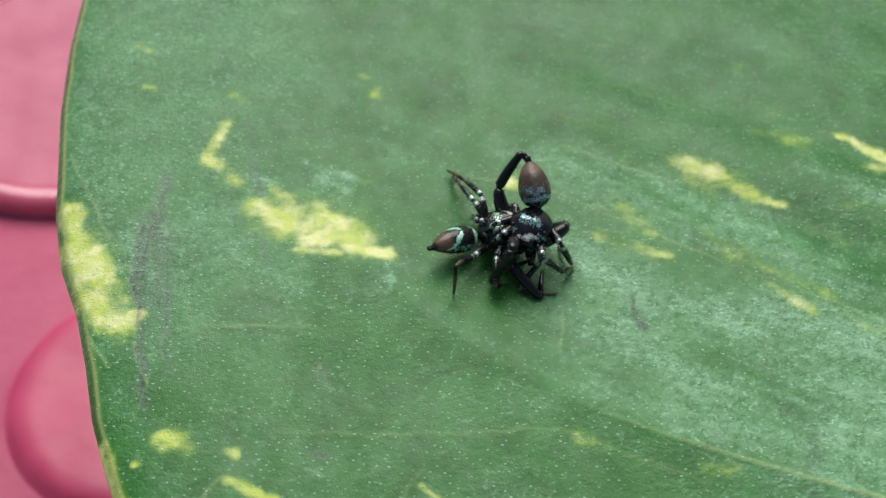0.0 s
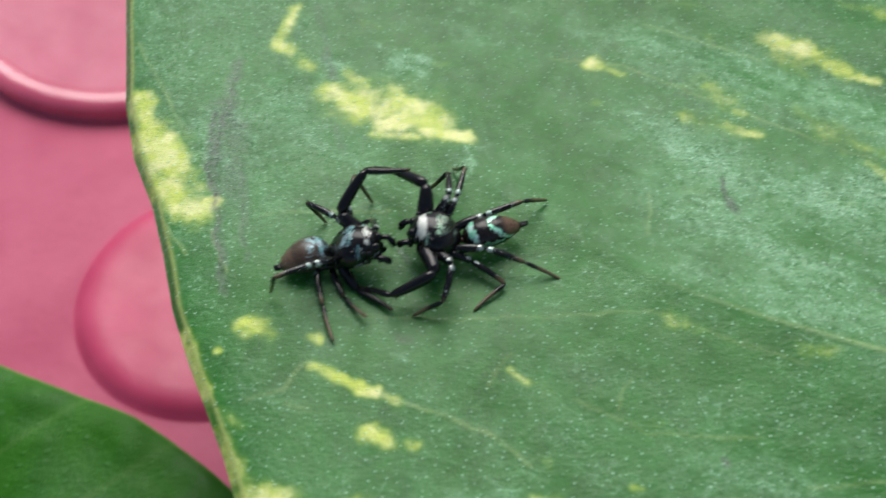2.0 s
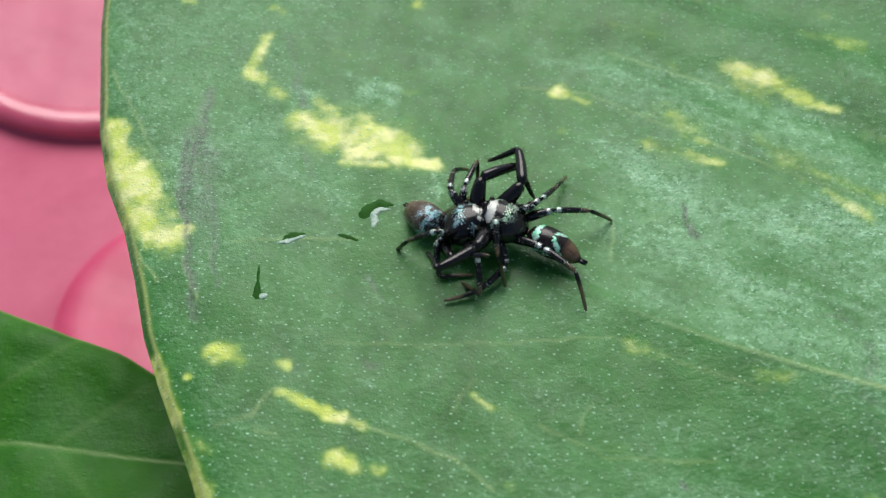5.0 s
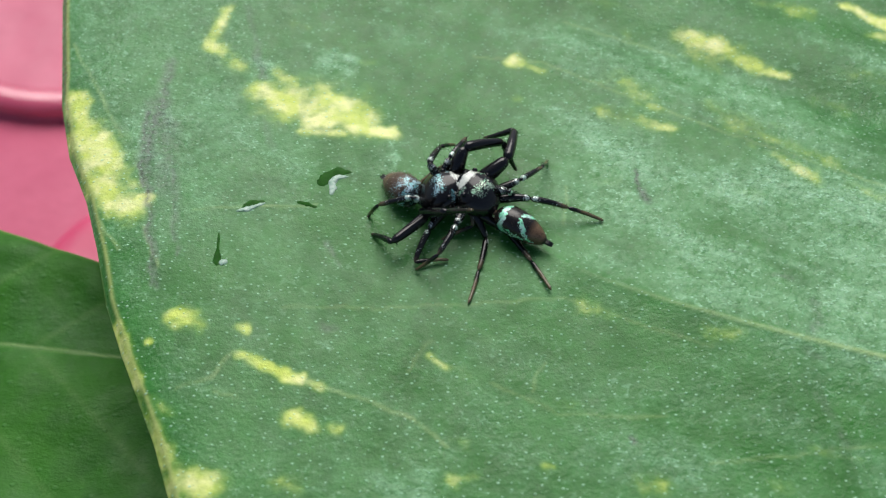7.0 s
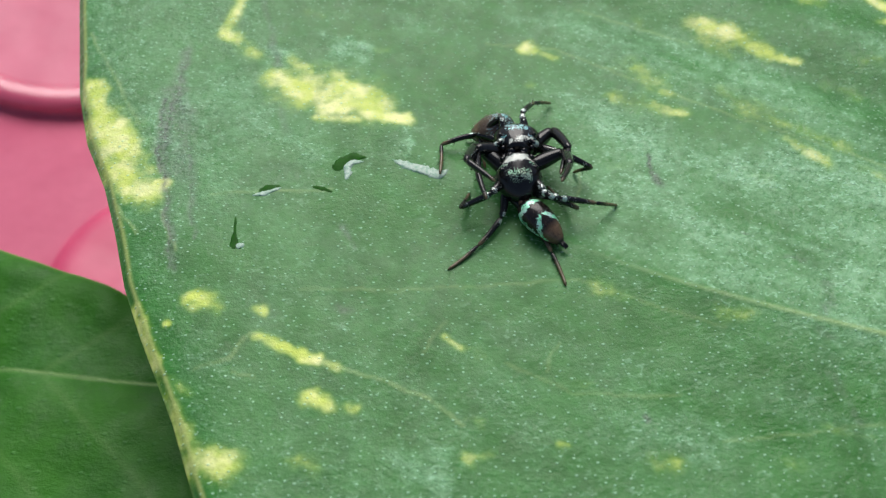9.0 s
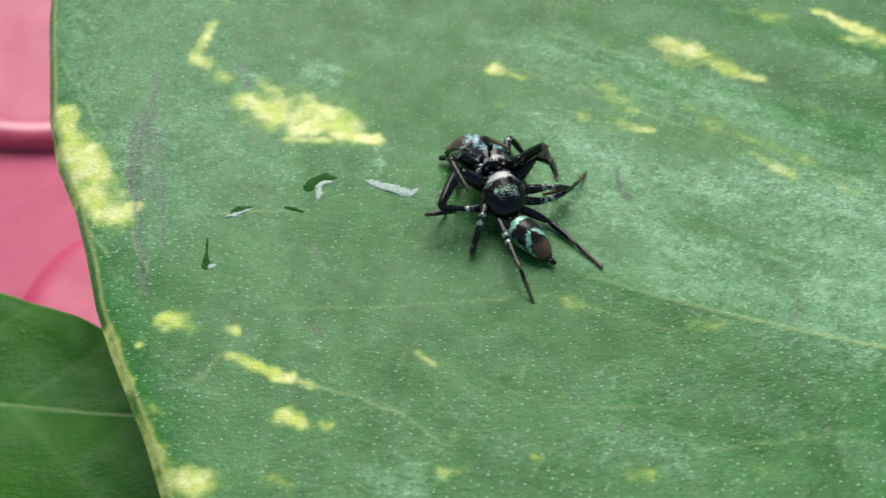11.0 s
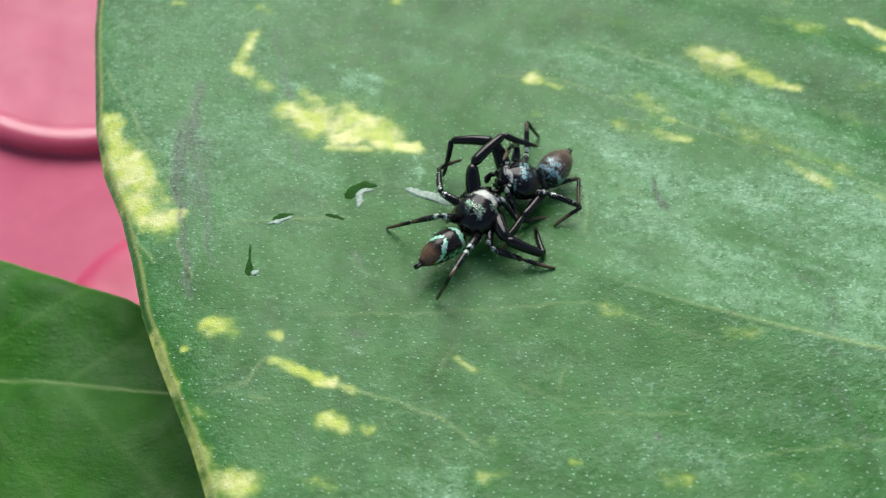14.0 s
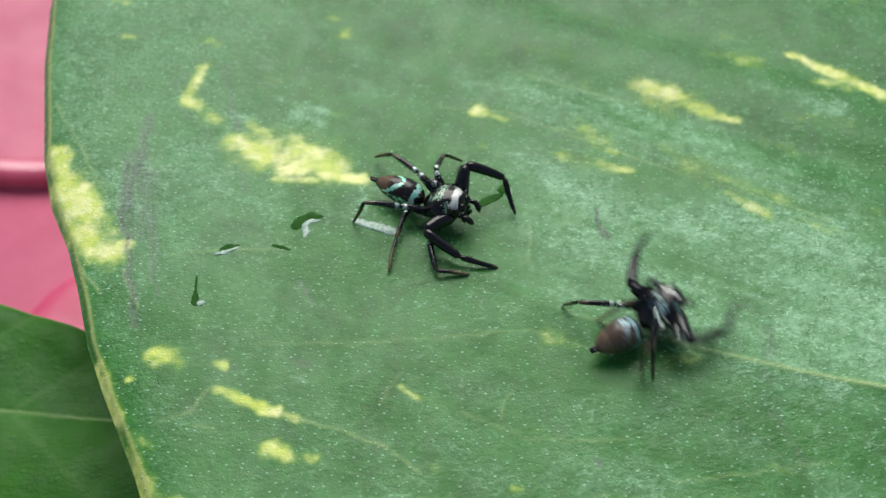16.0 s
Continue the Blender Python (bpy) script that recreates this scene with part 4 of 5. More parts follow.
drop(11.7, [(2.12, 7.51), (2.44, 7.01)], [0.247, 0.206], [(2.26, 7.61), (2.56, 6.83)], [0.124, 0.124])
drop(14.5, [(4.99, 7.32), (5.35, 7.64), (5.66, 7.07)], [0.206, 0.371, 0.165], [(5.4, 7.88), (5.61, 7.41), (5.74, 6.84)], [0.165, 0.206, 0.124])
drop(15.6, [(3.72, 6.16), (4.29, 6.6), (5.34, 7.25)], [0.165, 0.371, 0.165])


# ---- movement ----
GREEN_ROWS = (
    (0, (3.17, 9.5, 0.97), (13, 5, 0), (21.6, 22.3),
     ((5.85, 11.72, 2.66, -60, 108), (3.45, 11.34, -0.22, -85, 75), (0.45, 14.81, -0.21, -24, 31), (0.14, 15.03, 0.07, 21, 8), (5.72, 7.6, -0.2, 68, 121), (3.74, 6.56, -0.13, 31, 123), (3.03, 7.69, -0.06, -85, 75), (0.6, 5.3, 0.3, 4, 111))),
    (0.5, (3.4, 8.54, 1.03), (-23.1, 5, 0), (-5.7, -4.1),
     ((4.19, 6.95, -0.03, 95, 70), (4.84, 14.24, 0.76, -43, 7), (3.58, 10.35, -0.18, 85, 75), (0.6, 14.46, -0.13, 13, 5), (4.81, 4.66, 3.11, 119, 56), (3.36, 6.67, -0.04, 85, 75), (2.22, 7.16, 0.01, -85, 75), (0.74, 4.59, 0.96, 107, 6))),
    (1, (3.69, 7.22, 1.44), (87.4, 12, 0), (10.9, 1.5),
     ((-2.45, 9.99, 4.02, 51, 41), (0.41, 9.08, 0.03, 3, 107), (0.23, 7.02, 0.06, -43, 123), (0.72, 5.75, 0.23, -47, 106), (6.14, 5.91, 2.9, -33, 72), (5.45, 7.85, -0.18, 85, 75), (6.93, 7.64, -0.23, 62, 112), (5.53, 4.21, -0.24, 5, 132))),
    (1.5, (1.9, 1.66, 1.89), (181.9, 12, 0), (-36.9, 2.9),
     ((-3.43, 0.97, -0.11, -90, 7), (0.56, -2.03, 1.29, -24, 119), (2.45, -0.05, 0.35, 85, 75), (4.96, -2.67, 0.36, 8, 95), (-2.8, 5.46, 4.29, 59, 37), (1.85, 7.41, 0.71, 47, 7), (6.2, 6.25, 0.46, 33, 7), (7.78, 3.62, 0.06, 32, 0))),
    (2, (-4.61, 0.42, 1.72), (178.4, 12, 0), (19.2, 11.7),
     ((-8.7, -1.91, 0.28, -79, 44), (-5.76, -3.6, 0.24, -61, 62), (-2.7, -3.24, 0.23, -85, 104), (1.77, -1.23, 0.08, -9, 8), (-8.72, 5.22, 1.06, 38, 14), (-5.24, 4.25, 0.45, 38, 78), (-3.93, 5.68, 0.53, 30, 58), (1.12, 3.58, 0.53, 19, 42))),
    (2.5, (1.15, 1.39, 1.88), (118.4, 12, 0), (47.3, 4.7),
     ((-3.39, 6.09, 1.28, -86, 19), (-4.18, 1.02, 0.53, -61, 3), (-2.59, -2.9, 0.45, -47, 53), (1.61, -1.87, 0.24, -35, 112), (-0.31, 6.05, 2.23, 34, 22), (3.01, 4.55, 1.14, 27, 50), (2.91, 1.78, 0.38, -85, 75), (7, 2.1, 0.41, 17, 15))),
    (3, (-0.13, 3.27, 2.04), (178.1, 12, 0), (-34.5, 6.3),
     ((-3.46, 0.38, 2.97, -39, 114), (-2.05, 0.1, 0.29, -92, 95), (0.3, 1.53, 0.39, 85, 75), (3.44, -1.15, 0.63, 14, 81), (-1.75, 7.91, 1.39, 36, 66), (-0.79, 5.03, 0.45, 85, 75), (3.49, 8.09, 0.24, 31, 8), (5.17, 2.87, -0.15, 9, 54))),
    (3.5, (0.24, 3.14, 1.99), (174.6, 12, 0), (-22.6, 4.3),
     ((-3.14, 0.93, 2.7, -61, 118), (-2.84, -0.95, 0.42, -134, 7), (0.57, 1.37, 0.39, 85, 75), (4.59, -1.28, 0.51, 22, 67), (-1.27, 7.48, 1.9, 44, 75), (-0.31, 4.93, 0.42, 85, 75), (3.54, 8.12, 0.21, 38, 8), (5.73, 5.71, -0.07, 25, 42))),
    (4, (0.24, 3.14, 1.99), (174.6, 12, 0), (-22.6, 4.3),
     ((-3.14, 0.93, 2.7, -61, 118), (-2.84, -0.95, 0.42, -134, 7), (0.57, 1.37, 0.39, 85, 75), (4.59, -1.28, 0.51, 22, 67), (-1.27, 7.48, 1.9, 44, 75), (-0.31, 4.93, 0.42, 85, 75), (3.54, 8.12, 0.21, 38, 8), (5.73, 5.71, -0.07, 25, 42))),
    (4.2, (0.24, 3.14, 1.99), (174.6, 12, 0), (-22.6, 4.3),
     ((-3.14, 0.93, 2.7, -61, 118), (-2.84, -0.95, 0.42, -134, 7), (0.57, 1.37, 0.39, 85, 75), (4.59, -1.28, 0.51, 22, 67), (-1.27, 7.48, 1.9, 44, 75), (-0.31, 4.93, 0.42, 85, 75), (3.54, 8.12, 0.21, 38, 8), (5.73, 5.71, -0.07, 25, 42))),
    (6.3, (1.69, 2.37, 1.89), (135.9, 10, 0), (13.1, -0.8),
     ((-4.13, 1.07, 0.2, -61, 93), (-1.69, -1.43, 0.33, -41, 64), (1.1, -3.51, 0.29, -130, 4), (5.43, -2.88, 0.57, -128, 7), (2.07, 7.2, 0.92, 54, 79), (2.39, 4.11, 0.22, 85, 75), (5.73, 6.38, -0.09, 42, 29), (8.55, 1.93, 0.1, -17, 7))),
    (7, (1.69, 2.37, 1.89), (135.9, 10, 0), (13.1, -0.8),
     ((-4.13, 1.07, 0.2, -61, 93), (-1.69, -1.43, 0.33, -41, 64), (1.1, -3.51, 0.29, -130, 4), (5.43, -2.88, 0.57, -128, 7), (2.07, 7.2, 0.92, 54, 79), (2.39, 4.11, 0.22, 85, 75), (5.73, 6.38, -0.09, 42, 29), (8.55, 1.93, 0.1, -17, 7))),
    (7.8, (1.69, 2.37, 1.89), (135.9, 10, 0), (13.1, -0.8),
     ((-4.13, 1.07, 0.2, -61, 93), (-1.69, -1.43, 0.33, -41, 64), (1.1, -3.51, 0.29, -130, 4), (5.43, -2.88, 0.57, -128, 7), (2.07, 7.2, 0.92, 54, 79), (2.39, 4.11, 0.22, 85, 75), (5.73, 6.38, -0.09, 42, 29), (8.55, 1.93, 0.1, -17, 7))),
    (8, (1.38, 1.6, 1.99), (139.1, 12, 0), (20.7, 3.5),
     ((-2.01, -2.84, 4.07, 137, 54), (-0.46, 0.59, 0.28, -51, 102), (1.13, -3.66, 0.35, -22, 63), (5.36, -3.77, 0.36, -137, 4), (1.4, 6.71, 0.07, 32, 31), (1.97, 3.38, 0.31, 85, 75), (4.48, 6.79, 0.36, 71, 7), (8.11, 1.72, 0.08, 15, 24))),
    (8.5, (3.09, 2.3, 1.93), (94.6, 14, 0), (37.5, -1.3),
     ((1.28, -0.26, 3.5, 67, 7), (0.36, 2.6, 0.47, -61, 93), (-0.81, -2.67, 0.19, -168, 6), (5.47, -3.62, 0.35, -193, 7), (5.1, -0.13, 4.69, -83, 19), (4.76, 3.16, 0.14, 85, 75), (5.45, 2.26, 0.17, 54, 96), (8.57, 1.98, 0.05, 50, 33))),
    (8.7, (3.09, 2.3, 1.93), (94.6, 14, 0), (37.5, -1.3),
     ((1.28, -0.26, 3.5, 67, 7), (0.36, 2.6, 0.47, -61, 93), (-0.81, -2.67, 0.19, -168, 6), (5.47, -3.62, 0.35, -193, 7), (5.1, -0.13, 4.69, -83, 19), (4.76, 3.16, 0.14, 85, 75), (5.45, 2.26, 0.17, 54, 96), (8.57, 1.98, 0.05, 50, 33))),
    (11, (3.95, 2.27, 1.88), (103.8, 14, 0), (26.7, 0.1),
     ((2.32, 1.51, 1.7, 50, 123), (2.45, 1.05, 0.17, -13, 126), (0.79, 2.43, 0.47, -42, 120), (5.3, -3.8, 0.12, 13, 48), (6.51, 0.39, 5.28, -63, 20), (6.28, 3.89, 0.02, 39, 112), (8.94, 5.67, -0.09, 85, 15), (9.11, -1.75, 0.5, -127, 4))),
    (11.5, (3.05, 1.37, 2.07), (87.9, 14, 0), (30.7, -5.7),
     ((1.97, 6.14, 1.36, -83, 43), (1.03, 3.88, 1.38, -33, 50), (-0.44, -0.01, 0.16, -20, 124), (1.54, -3.81, 0.28, 2, 84), (5.2, -1.54, 4.03, -89, 26), (4.8, 2.03, 0.24, 85, 75), (7.99, 2.64, 0.07, 83, 6), (7.58, -2.73, 0.55, 35, 61))),
    (12, (-0.68, 0.99, 1.95), (52.8, 12, 0), (-7.4, 2.7),
     ((1.28, 5.48, 0.58, -44, 33), (-2.66, 3.98, 0.47, -65, 96), (-2.36, 1.64, 0.35, 85, 75), (-4.39, 0.73, 0.26, -28, 77), (3.18, 1.42, 0.41, 62, 97), (4.52, -1.72, 0.42, 125, 9), (0.4, -0.45, 0.26, -85, 75), (-2.05, -4.22, 0.22, 2, 88))),
    (12.5, (-1.09, 1.77, 2), (47.3, 10, 0), (-7.8, -0.1),
     ((0.28, 4.09, 1.47, -82, 120), (-3.16, 5.24, 0.54, -70, 83), (-4.78, 4.99, 0.48, 93, 93), (-7.07, 1.24, 0.08, -12, 5), (3.56, -1.84, 4.37, 121, 22), (0.65, 0.2, 0.16, 49, 126), (1.01, -2.15, 0.26, 44, 96), (-3.37, -3.89, 0.21, -2, 64))),
    (13.5, (-1.09, 1.77, 2), (47.3, 10, 0), (-7.8, -0.1),
     ((0.28, 4.09, 1.47, -82, 120), (-3.16, 5.24, 0.54, -70, 83), (-4.78, 4.99, 0.48, 93, 93), (-7.07, 1.24, 0.08, -12, 5), (3.56, -1.84, 4.37, 121, 22), (0.65, 0.2, 0.16, 49, 126), (1.01, -2.15, 0.26, 44, 96), (-3.37, -3.89, 0.21, -2, 64))),
    (14, (0.34, 1.58, 2.03), (51.8, 12, 0), (-10.7, 12),
     ((3.83, 5.86, 2.75, -39, 56), (-0.49, 6.14, 1.42, -67, 49), (-1.32, 2.26, 0.4, 85, 75), (-4.82, 2.07, 0.34, -28, 4), (3.59, 1.96, 0.32, 81, 93), (4.54, -1, 0.37, 85, 6), (1.4, 0.12, 0.32, -85, 75), (-1.99, -2.95, 0.37, -19, 85))),
    (14.5, (0.34, 1.58, 2.03), (51.8, 12, 0), (-10.7, 12),
     ((3.83, 5.86, 2.75, -39, 56), (-0.49, 6.14, 1.42, -67, 49), (-1.32, 2.26, 0.4, 85, 75), (-4.82, 2.07, 0.34, -28, 4), (3.59, 1.96, 0.32, 81, 93), (4.54, -1, 0.37, 85, 6), (1.4, 0.12, 0.32, -85, 75), (-1.99, -2.95, 0.37, -19, 85))),
    (15, (1.01, 5.39, 1.69), (-31.7, 10, 0), (-9.2, -3),
     ((3.6, 2.69, 3.9, -40, 32), (2.9, 9.79, 0.69, -20, 50), (-0.22, 8.97, 0.08, -12, 93), (0.62, 7.24, 0.13, 85, 75), (2.61, 0.9, 0.67, 110, 6), (0.71, 3.54, 0.44, 85, 75), (-0.33, 4.18, 0.5, -85, 75), (-1.37, 2.38, 0.52, 112, 6))),
    (15.5, (1.61, 5.61, 1.69), (-35.2, 10, 0), (17.8, 0.7),
     ((4.56, 2.94, 4.6, -51, 1), (3.19, 6.62, -0.02, -85, 75), (2.97, 9.29, 0.04, -41, 33), (-2.42, 11.17, 0.29, -7, 5), (2.84, 2.02, 0.49, 97, 46), (-0.04, 0.95, 0.23, 75, 17), (0.2, 4.49, 0.42, -85, 75), (-3.85, 5.46, 0.65, 121, 5))),
    (15.7, (1.12, 4.57, 1.73), (-19.5, 10, 0), (-18.6, -2.5),
     ((5.36, 5.19, -0.1, -14, 45), (2.37, 5.97, 0.08, -85, 75), (3.16, 9.74, -0.46, -60, 9), (-2.35, 10.36, -0.13, 96, 20), (3.51, -0.88, 0.36, 75, 7), (0.95, -0.68, 0.24, 82, 7), (-1.37, 0.6, 0.44, 104, 7), (-3.79, 5, 0.69, -26, 6))),
    (16, (1.73, 5.04, 1.51), (-24.4, 10, 0), (-1.8, 16.2),
     ((5.89, 5.27, 0.07, -48, 54), (3.1, 6.32, 0, -85, 75), (2.91, 9.77, -0.05, -35, 39), (-2.43, 9.81, 0.5, 0, 40), (4.61, 1.15, 0.32, 81, 26), (2.98, 0.59, 0.43, 85, 75), (-1.56, 0.96, 0.45, 82, 8), (-3.64, 4.65, 0.49, -8, 86))),
)

BLUE_ROWS = (
    (0, (4.9, 8.59, 2.3), (-110.5, -20, 0), (30.3, 17.5),
     ((3.82, 8.98, -0.07, 95, 70), (7.5, 7.85, -0.22, 75, 41), (6.43, 5.8, -0.11, 95, 122), (6.68, 9.44, -0.26, 85, 75), (3.26, 7.98, -0.08, -51, 92), (3.1, 8.72, -0.09, 85, 75), (3.52, 9.82, -0.16, -85, 75), (4.12, 10.4, -0.2, -85, 75))),
    (0.5, (4.24, 6.71, 2.1), (-145.5, -15, 0), (20.5, 13.9),
     ((4.25, 6.71, -0.19, -123, 70), (7.18, 7.92, -0.36, -98, 111), (5.76, 5.65, -0.07, 85, 75), (6.19, 6.4, -0.12, 85, 75), (2.49, 10.03, 1.15, -10, 50), (2.8, 7.83, -0.05, 85, 75), (3.74, 12, 1.14, 27, 50), (4.64, 8.65, -0.17, -85, 75))),
    (1, (3.63, 8.94, 1.6), (-86.6, 22, 0), (-6.9, 1.1),
     ((5.82, 5.17, 3.71, -29, 62), (6.63, 8.05, -0.24, -5, 82), (5.33, 9.44, -0.22, 85, 75), (4.91, 13.05, -0.28, -5, 75), (1.02, 5.39, 4.47, 25, 77), (0.08, 8.18, 0.09, 23, 121), (0.53, 6.7, 0.25, 91, 127), (2.19, 10.01, -0.13, -85, 75))),
    (1.5, (-4.26, 1.25, 1.64), (-78.8, 10, 0), (8.7, 22.4),
     ((-1.17, 2.3, 0.38, -37, 92), (-3.15, 4.86, 0.5, 63, 105), (-2.66, 2.09, 0.37, 85, 75), (-3.17, 2.8, 0.4, 85, 75), (-3.65, -1.1, 0.25, 34, 69), (-7.69, 3.03, 0.39, 6, 86), (-6.97, 1.16, 0.3, -3, 106), (-5.85, 2.27, 0.36, -85, 75))),
    (2, (-8.78, -0.42, 1.83), (-7.1, 12, 0), (29.4, 4.9),
     ((-5.97, 2.75, 4.09, -62, 56), (-10.52, 2.05, 0.47, -15, 109), (-8.15, 3.43, 0.41, -25, 92), (-9.88, 1.1, 0.47, 85, 75), (-6.76, -3.43, 0.54, 133, 32), (-7.99, -3.99, 0.76, 124, 24), (-9.59, -5.3, 0.6, 122, 6), (-12.95, -2.65, 0.83, -17, 97))),
    (2.5, (-1.98, 6.42, 2.22), (5.9, 10, 0), (52, 13.9),
     ((0.91, 9.46, 1.43, 27, 50), (-1.45, 8.21, 0.26, -85, 75), (-1.71, 10.87, 0.07, -36, 110), (-3.42, 7.64, 0.47, 85, 75), (1.05, 5.43, 0.24, 11, 88), (-1.1, 4.77, 0.5, 85, 75), (-3.21, 4.77, 0.5, -13, 118), (-3.14, 4.92, 0.52, -85, 75))),
    (3, (-2.5, 3.32, 1.78), (-0.3, 10, 0), (-35.4, -7.2),
     ((1.33, 6.73, 1.39, -13, 65), (-0.73, 7.85, 0.22, 2, 50), (-3.01, 5.05, 0.54, 85, 75), (-3.8, 4.69, 0.5, 85, 75), (-1.08, 0, 2.82, 92, 78), (-3.73, 0.93, 0.14, -24, 124), (-2.59, -0.75, 0.35, -95, 131), (-5.68, 1.7, 0.19, -15, 124))),
    (3.5, (-2.09, 2.91, 1.78), (-0.2, 10, 0), (-48.6, -8),
     ((1.66, 5.55, 0.81, -38, 76), (-2.08, 7.88, 0.6, -41, 40), (-1.27, 6.51, 0.34, -13, 94), (-3.39, 4.28, 0.48, 85, 75), (-0.86, 0.05, 2.5, 102, 76), (-1.39, 1.18, 0.33, 85, 75), (-2.31, 0.13, -0.2, -10, 136), (-5.63, 2.55, -0.39, -26, 21))),
    (4, (-2.09, 2.91, 1.78), (-0.2, 10, 0), (-48.6, -8),
     ((1.66, 5.55, 0.81, -38, 76), (-2.08, 7.88, 0.6, -41, 40), (-1.27, 6.51, 0.34, -13, 94), (-3.39, 4.28, 0.48, 85, 75), (-0.86, 0.05, 2.5, 102, 76), (-1.39, 1.18, 0.33, 85, 75), (-2.31, 0.13, -0.2, -10, 136), (-5.63, 2.55, -0.39, -26, 21))),
    (4.2, (-2.09, 2.91, 1.78), (-0.2, 10, 0), (-48.6, -8),
     ((1.66, 5.55, 0.81, -38, 76), (-2.08, 7.88, 0.6, -41, 40), (-1.27, 6.51, 0.34, -13, 94), (-3.39, 4.28, 0.48, 85, 75), (-0.86, 0.05, 2.5, 102, 76), (-1.39, 1.18, 0.33, 85, 75), (-2.31, 0.13, -0.2, -10, 136), (-5.63, 2.55, -0.39, -26, 21))),
    (6.3, (-0.26, 2.71, 1.71), (11, 8, 0), (-55.1, -6.9),
     ((3.9, 5.3, 0.33, -21, 58), (0.48, 6.65, 1.02, -30, 23), (0.41, 5.53, 0.27, 9, 103), (-1.82, 3.8, 0.48, 85, 75), (1.35, -0.52, 4.39, 95, 2), (0.07, -0.75, 0.31, 88, 120), (-0.45, 0.91, 0.32, -85, 75), (-4.44, 2.35, -0.1, -17, 40))),
    (7, (-0.26, 2.71, 1.71), (11, 8, 0), (-55.1, -6.9),
     ((3.9, 5.3, 0.33, -21, 58), (0.48, 6.65, 1.02, -30, 23), (0.41, 5.53, 0.27, 9, 103), (-1.82, 3.8, 0.48, 85, 75), (1.35, -0.52, 4.39, 95, 2), (0.07, -0.75, 0.31, 88, 120), (-0.45, 0.91, 0.32, -85, 75), (-4.44, 2.35, -0.1, -17, 40))),
    (7.8, (-0.26, 2.71, 1.71), (11, 8, 0), (-55.1, -6.9),
     ((3.9, 5.3, 0.33, -21, 58), (0.48, 6.65, 1.02, -30, 23), (0.41, 5.53, 0.27, 9, 103), (-1.82, 3.8, 0.48, 85, 75), (1.35, -0.52, 4.39, 95, 2), (0.07, -0.75, 0.31, 88, 120), (-0.45, 0.91, 0.32, -85, 75), (-4.44, 2.35, -0.1, -17, 40))),
    (8, (-1.01, 1.87, 1.7), (-3.1, 8, 0), (-72.2, -8.7),
     ((2.29, 5.3, 0.86, -21, 25), (-0.22, 3.56, 0.53, -85, 75), (-1.44, 3.63, 0.49, 85, 75), (-2.26, 3.31, 0.44, 85, 75), (-1.01, -1.02, 3.62, 94, 65), (-2.05, 0.02, 0, 14, 128), (-1.38, 0.23, 0.26, 16, 117), (-4.01, 2.16, -0.69, -17, 26))),
    (8.5, (3.08, 5.11, 1.9), (-89.3, 8, 0), (80.9, -22.3),
     ((5.26, 1.68, 2.98, -82, 35), (6.36, 4.28, -0.01, 24, 108), (5.35, 9.88, -0.16, -46, 15), (4.43, 6.45, -0.08, 85, 75), (1.74, 0, 4.61, 74, 56), (1.35, 4.38, 0.3, 85, 75), (-1.32, 3.65, 0.76, 105, 79), (1.69, 6.42, 0.09, -85, 75))),
    (8.7, (3.08, 5.11, 1.9), (-89.3, 8, 0), (80.9, -22.3),
     ((5.26, 1.68, 2.98, -82, 35), (6.36, 4.28, -0.01, 24, 108), (5.35, 9.88, -0.16, -46, 15), (4.43, 6.45, -0.08, 85, 75), (1.74, 0, 4.61, 74, 56), (1.35, 4.38, 0.3, 85, 75), (-1.32, 3.65, 0.76, 105, 79), (1.69, 6.42, 0.09, -85, 75))),
    (11, (3.34, 4.98, 1.9), (-87.2, 8, 0), (80.1, -22.2),
     ((6.13, 0.63, 6.6, -52, 43), (5.11, 4.36, 0.03, -85, 75), (5.05, 5.59, -0.05, 85, 75), (4.1, 2.34, 5.77, 56, 54), (1.96, 0.08, 4.97, 45, 55), (1.19, 5.82, 0.18, -16, 52), (1.59, 5.42, 0.18, -85, 75), (1.91, 6.23, 0.08, -85, 75))),
    (11.5, (3.38, 3.89, 1.8), (-103.2, 8, 0), (76.4, -6),
     ((6.14, 3.56, 0.06, 25, 85), (4.9, 2.81, 0.16, -85, 75), (5.43, 6.07, 0.26, -22, 59), (5.01, 4.87, 0, 85, 75), (2.15, 1.73, 1.97, 36, 122), (1.53, 3.6, 0.33, 85, 75), (0.5, 6.19, 0.19, -11, 109), (2.35, 5.49, 0.11, -85, 75))),
    (12, (2.1, 2.45, 1.71), (-163.3, 8, 0), (48.4, 14.9),
     ((1.74, -2.07, 2.69, -104, 53), (1.93, 0.59, 0.37, -85, 75), (4.9, 4.39, 1.23, 45, 50), (6.34, 6.57, 0.26, 22, 8), (-2.76, 3.65, 0.45, 21, 70), (1.1, 5.97, 1.01, -11, 50), (2.11, 4.26, 0.23, -85, 75), (3.62, 8.15, -0.12, 24, 73))),
    (12.5, (1.22, 2.65, 1.73), (-160.8, 8, 0), (29.1, 12.9),
     ((-0.13, -0.55, 2.33, -91, 75), (0.91, 0.37, 0.33, -46, 100), (4.15, 2.07, 0.26, 12, 110), (6.6, 5.87, -0.27, -104, 6), (-3.52, 4.3, 1.25, 31, 62), (0.3, 6.86, 0.18, 17, 56), (1.14, 4.46, 0.32, -85, 75), (3, 8.03, -0.06, 12, 50))),
    (13.5, (1.22, 2.65, 1.73), (-160.8, 8, 0), (29.1, 12.9),
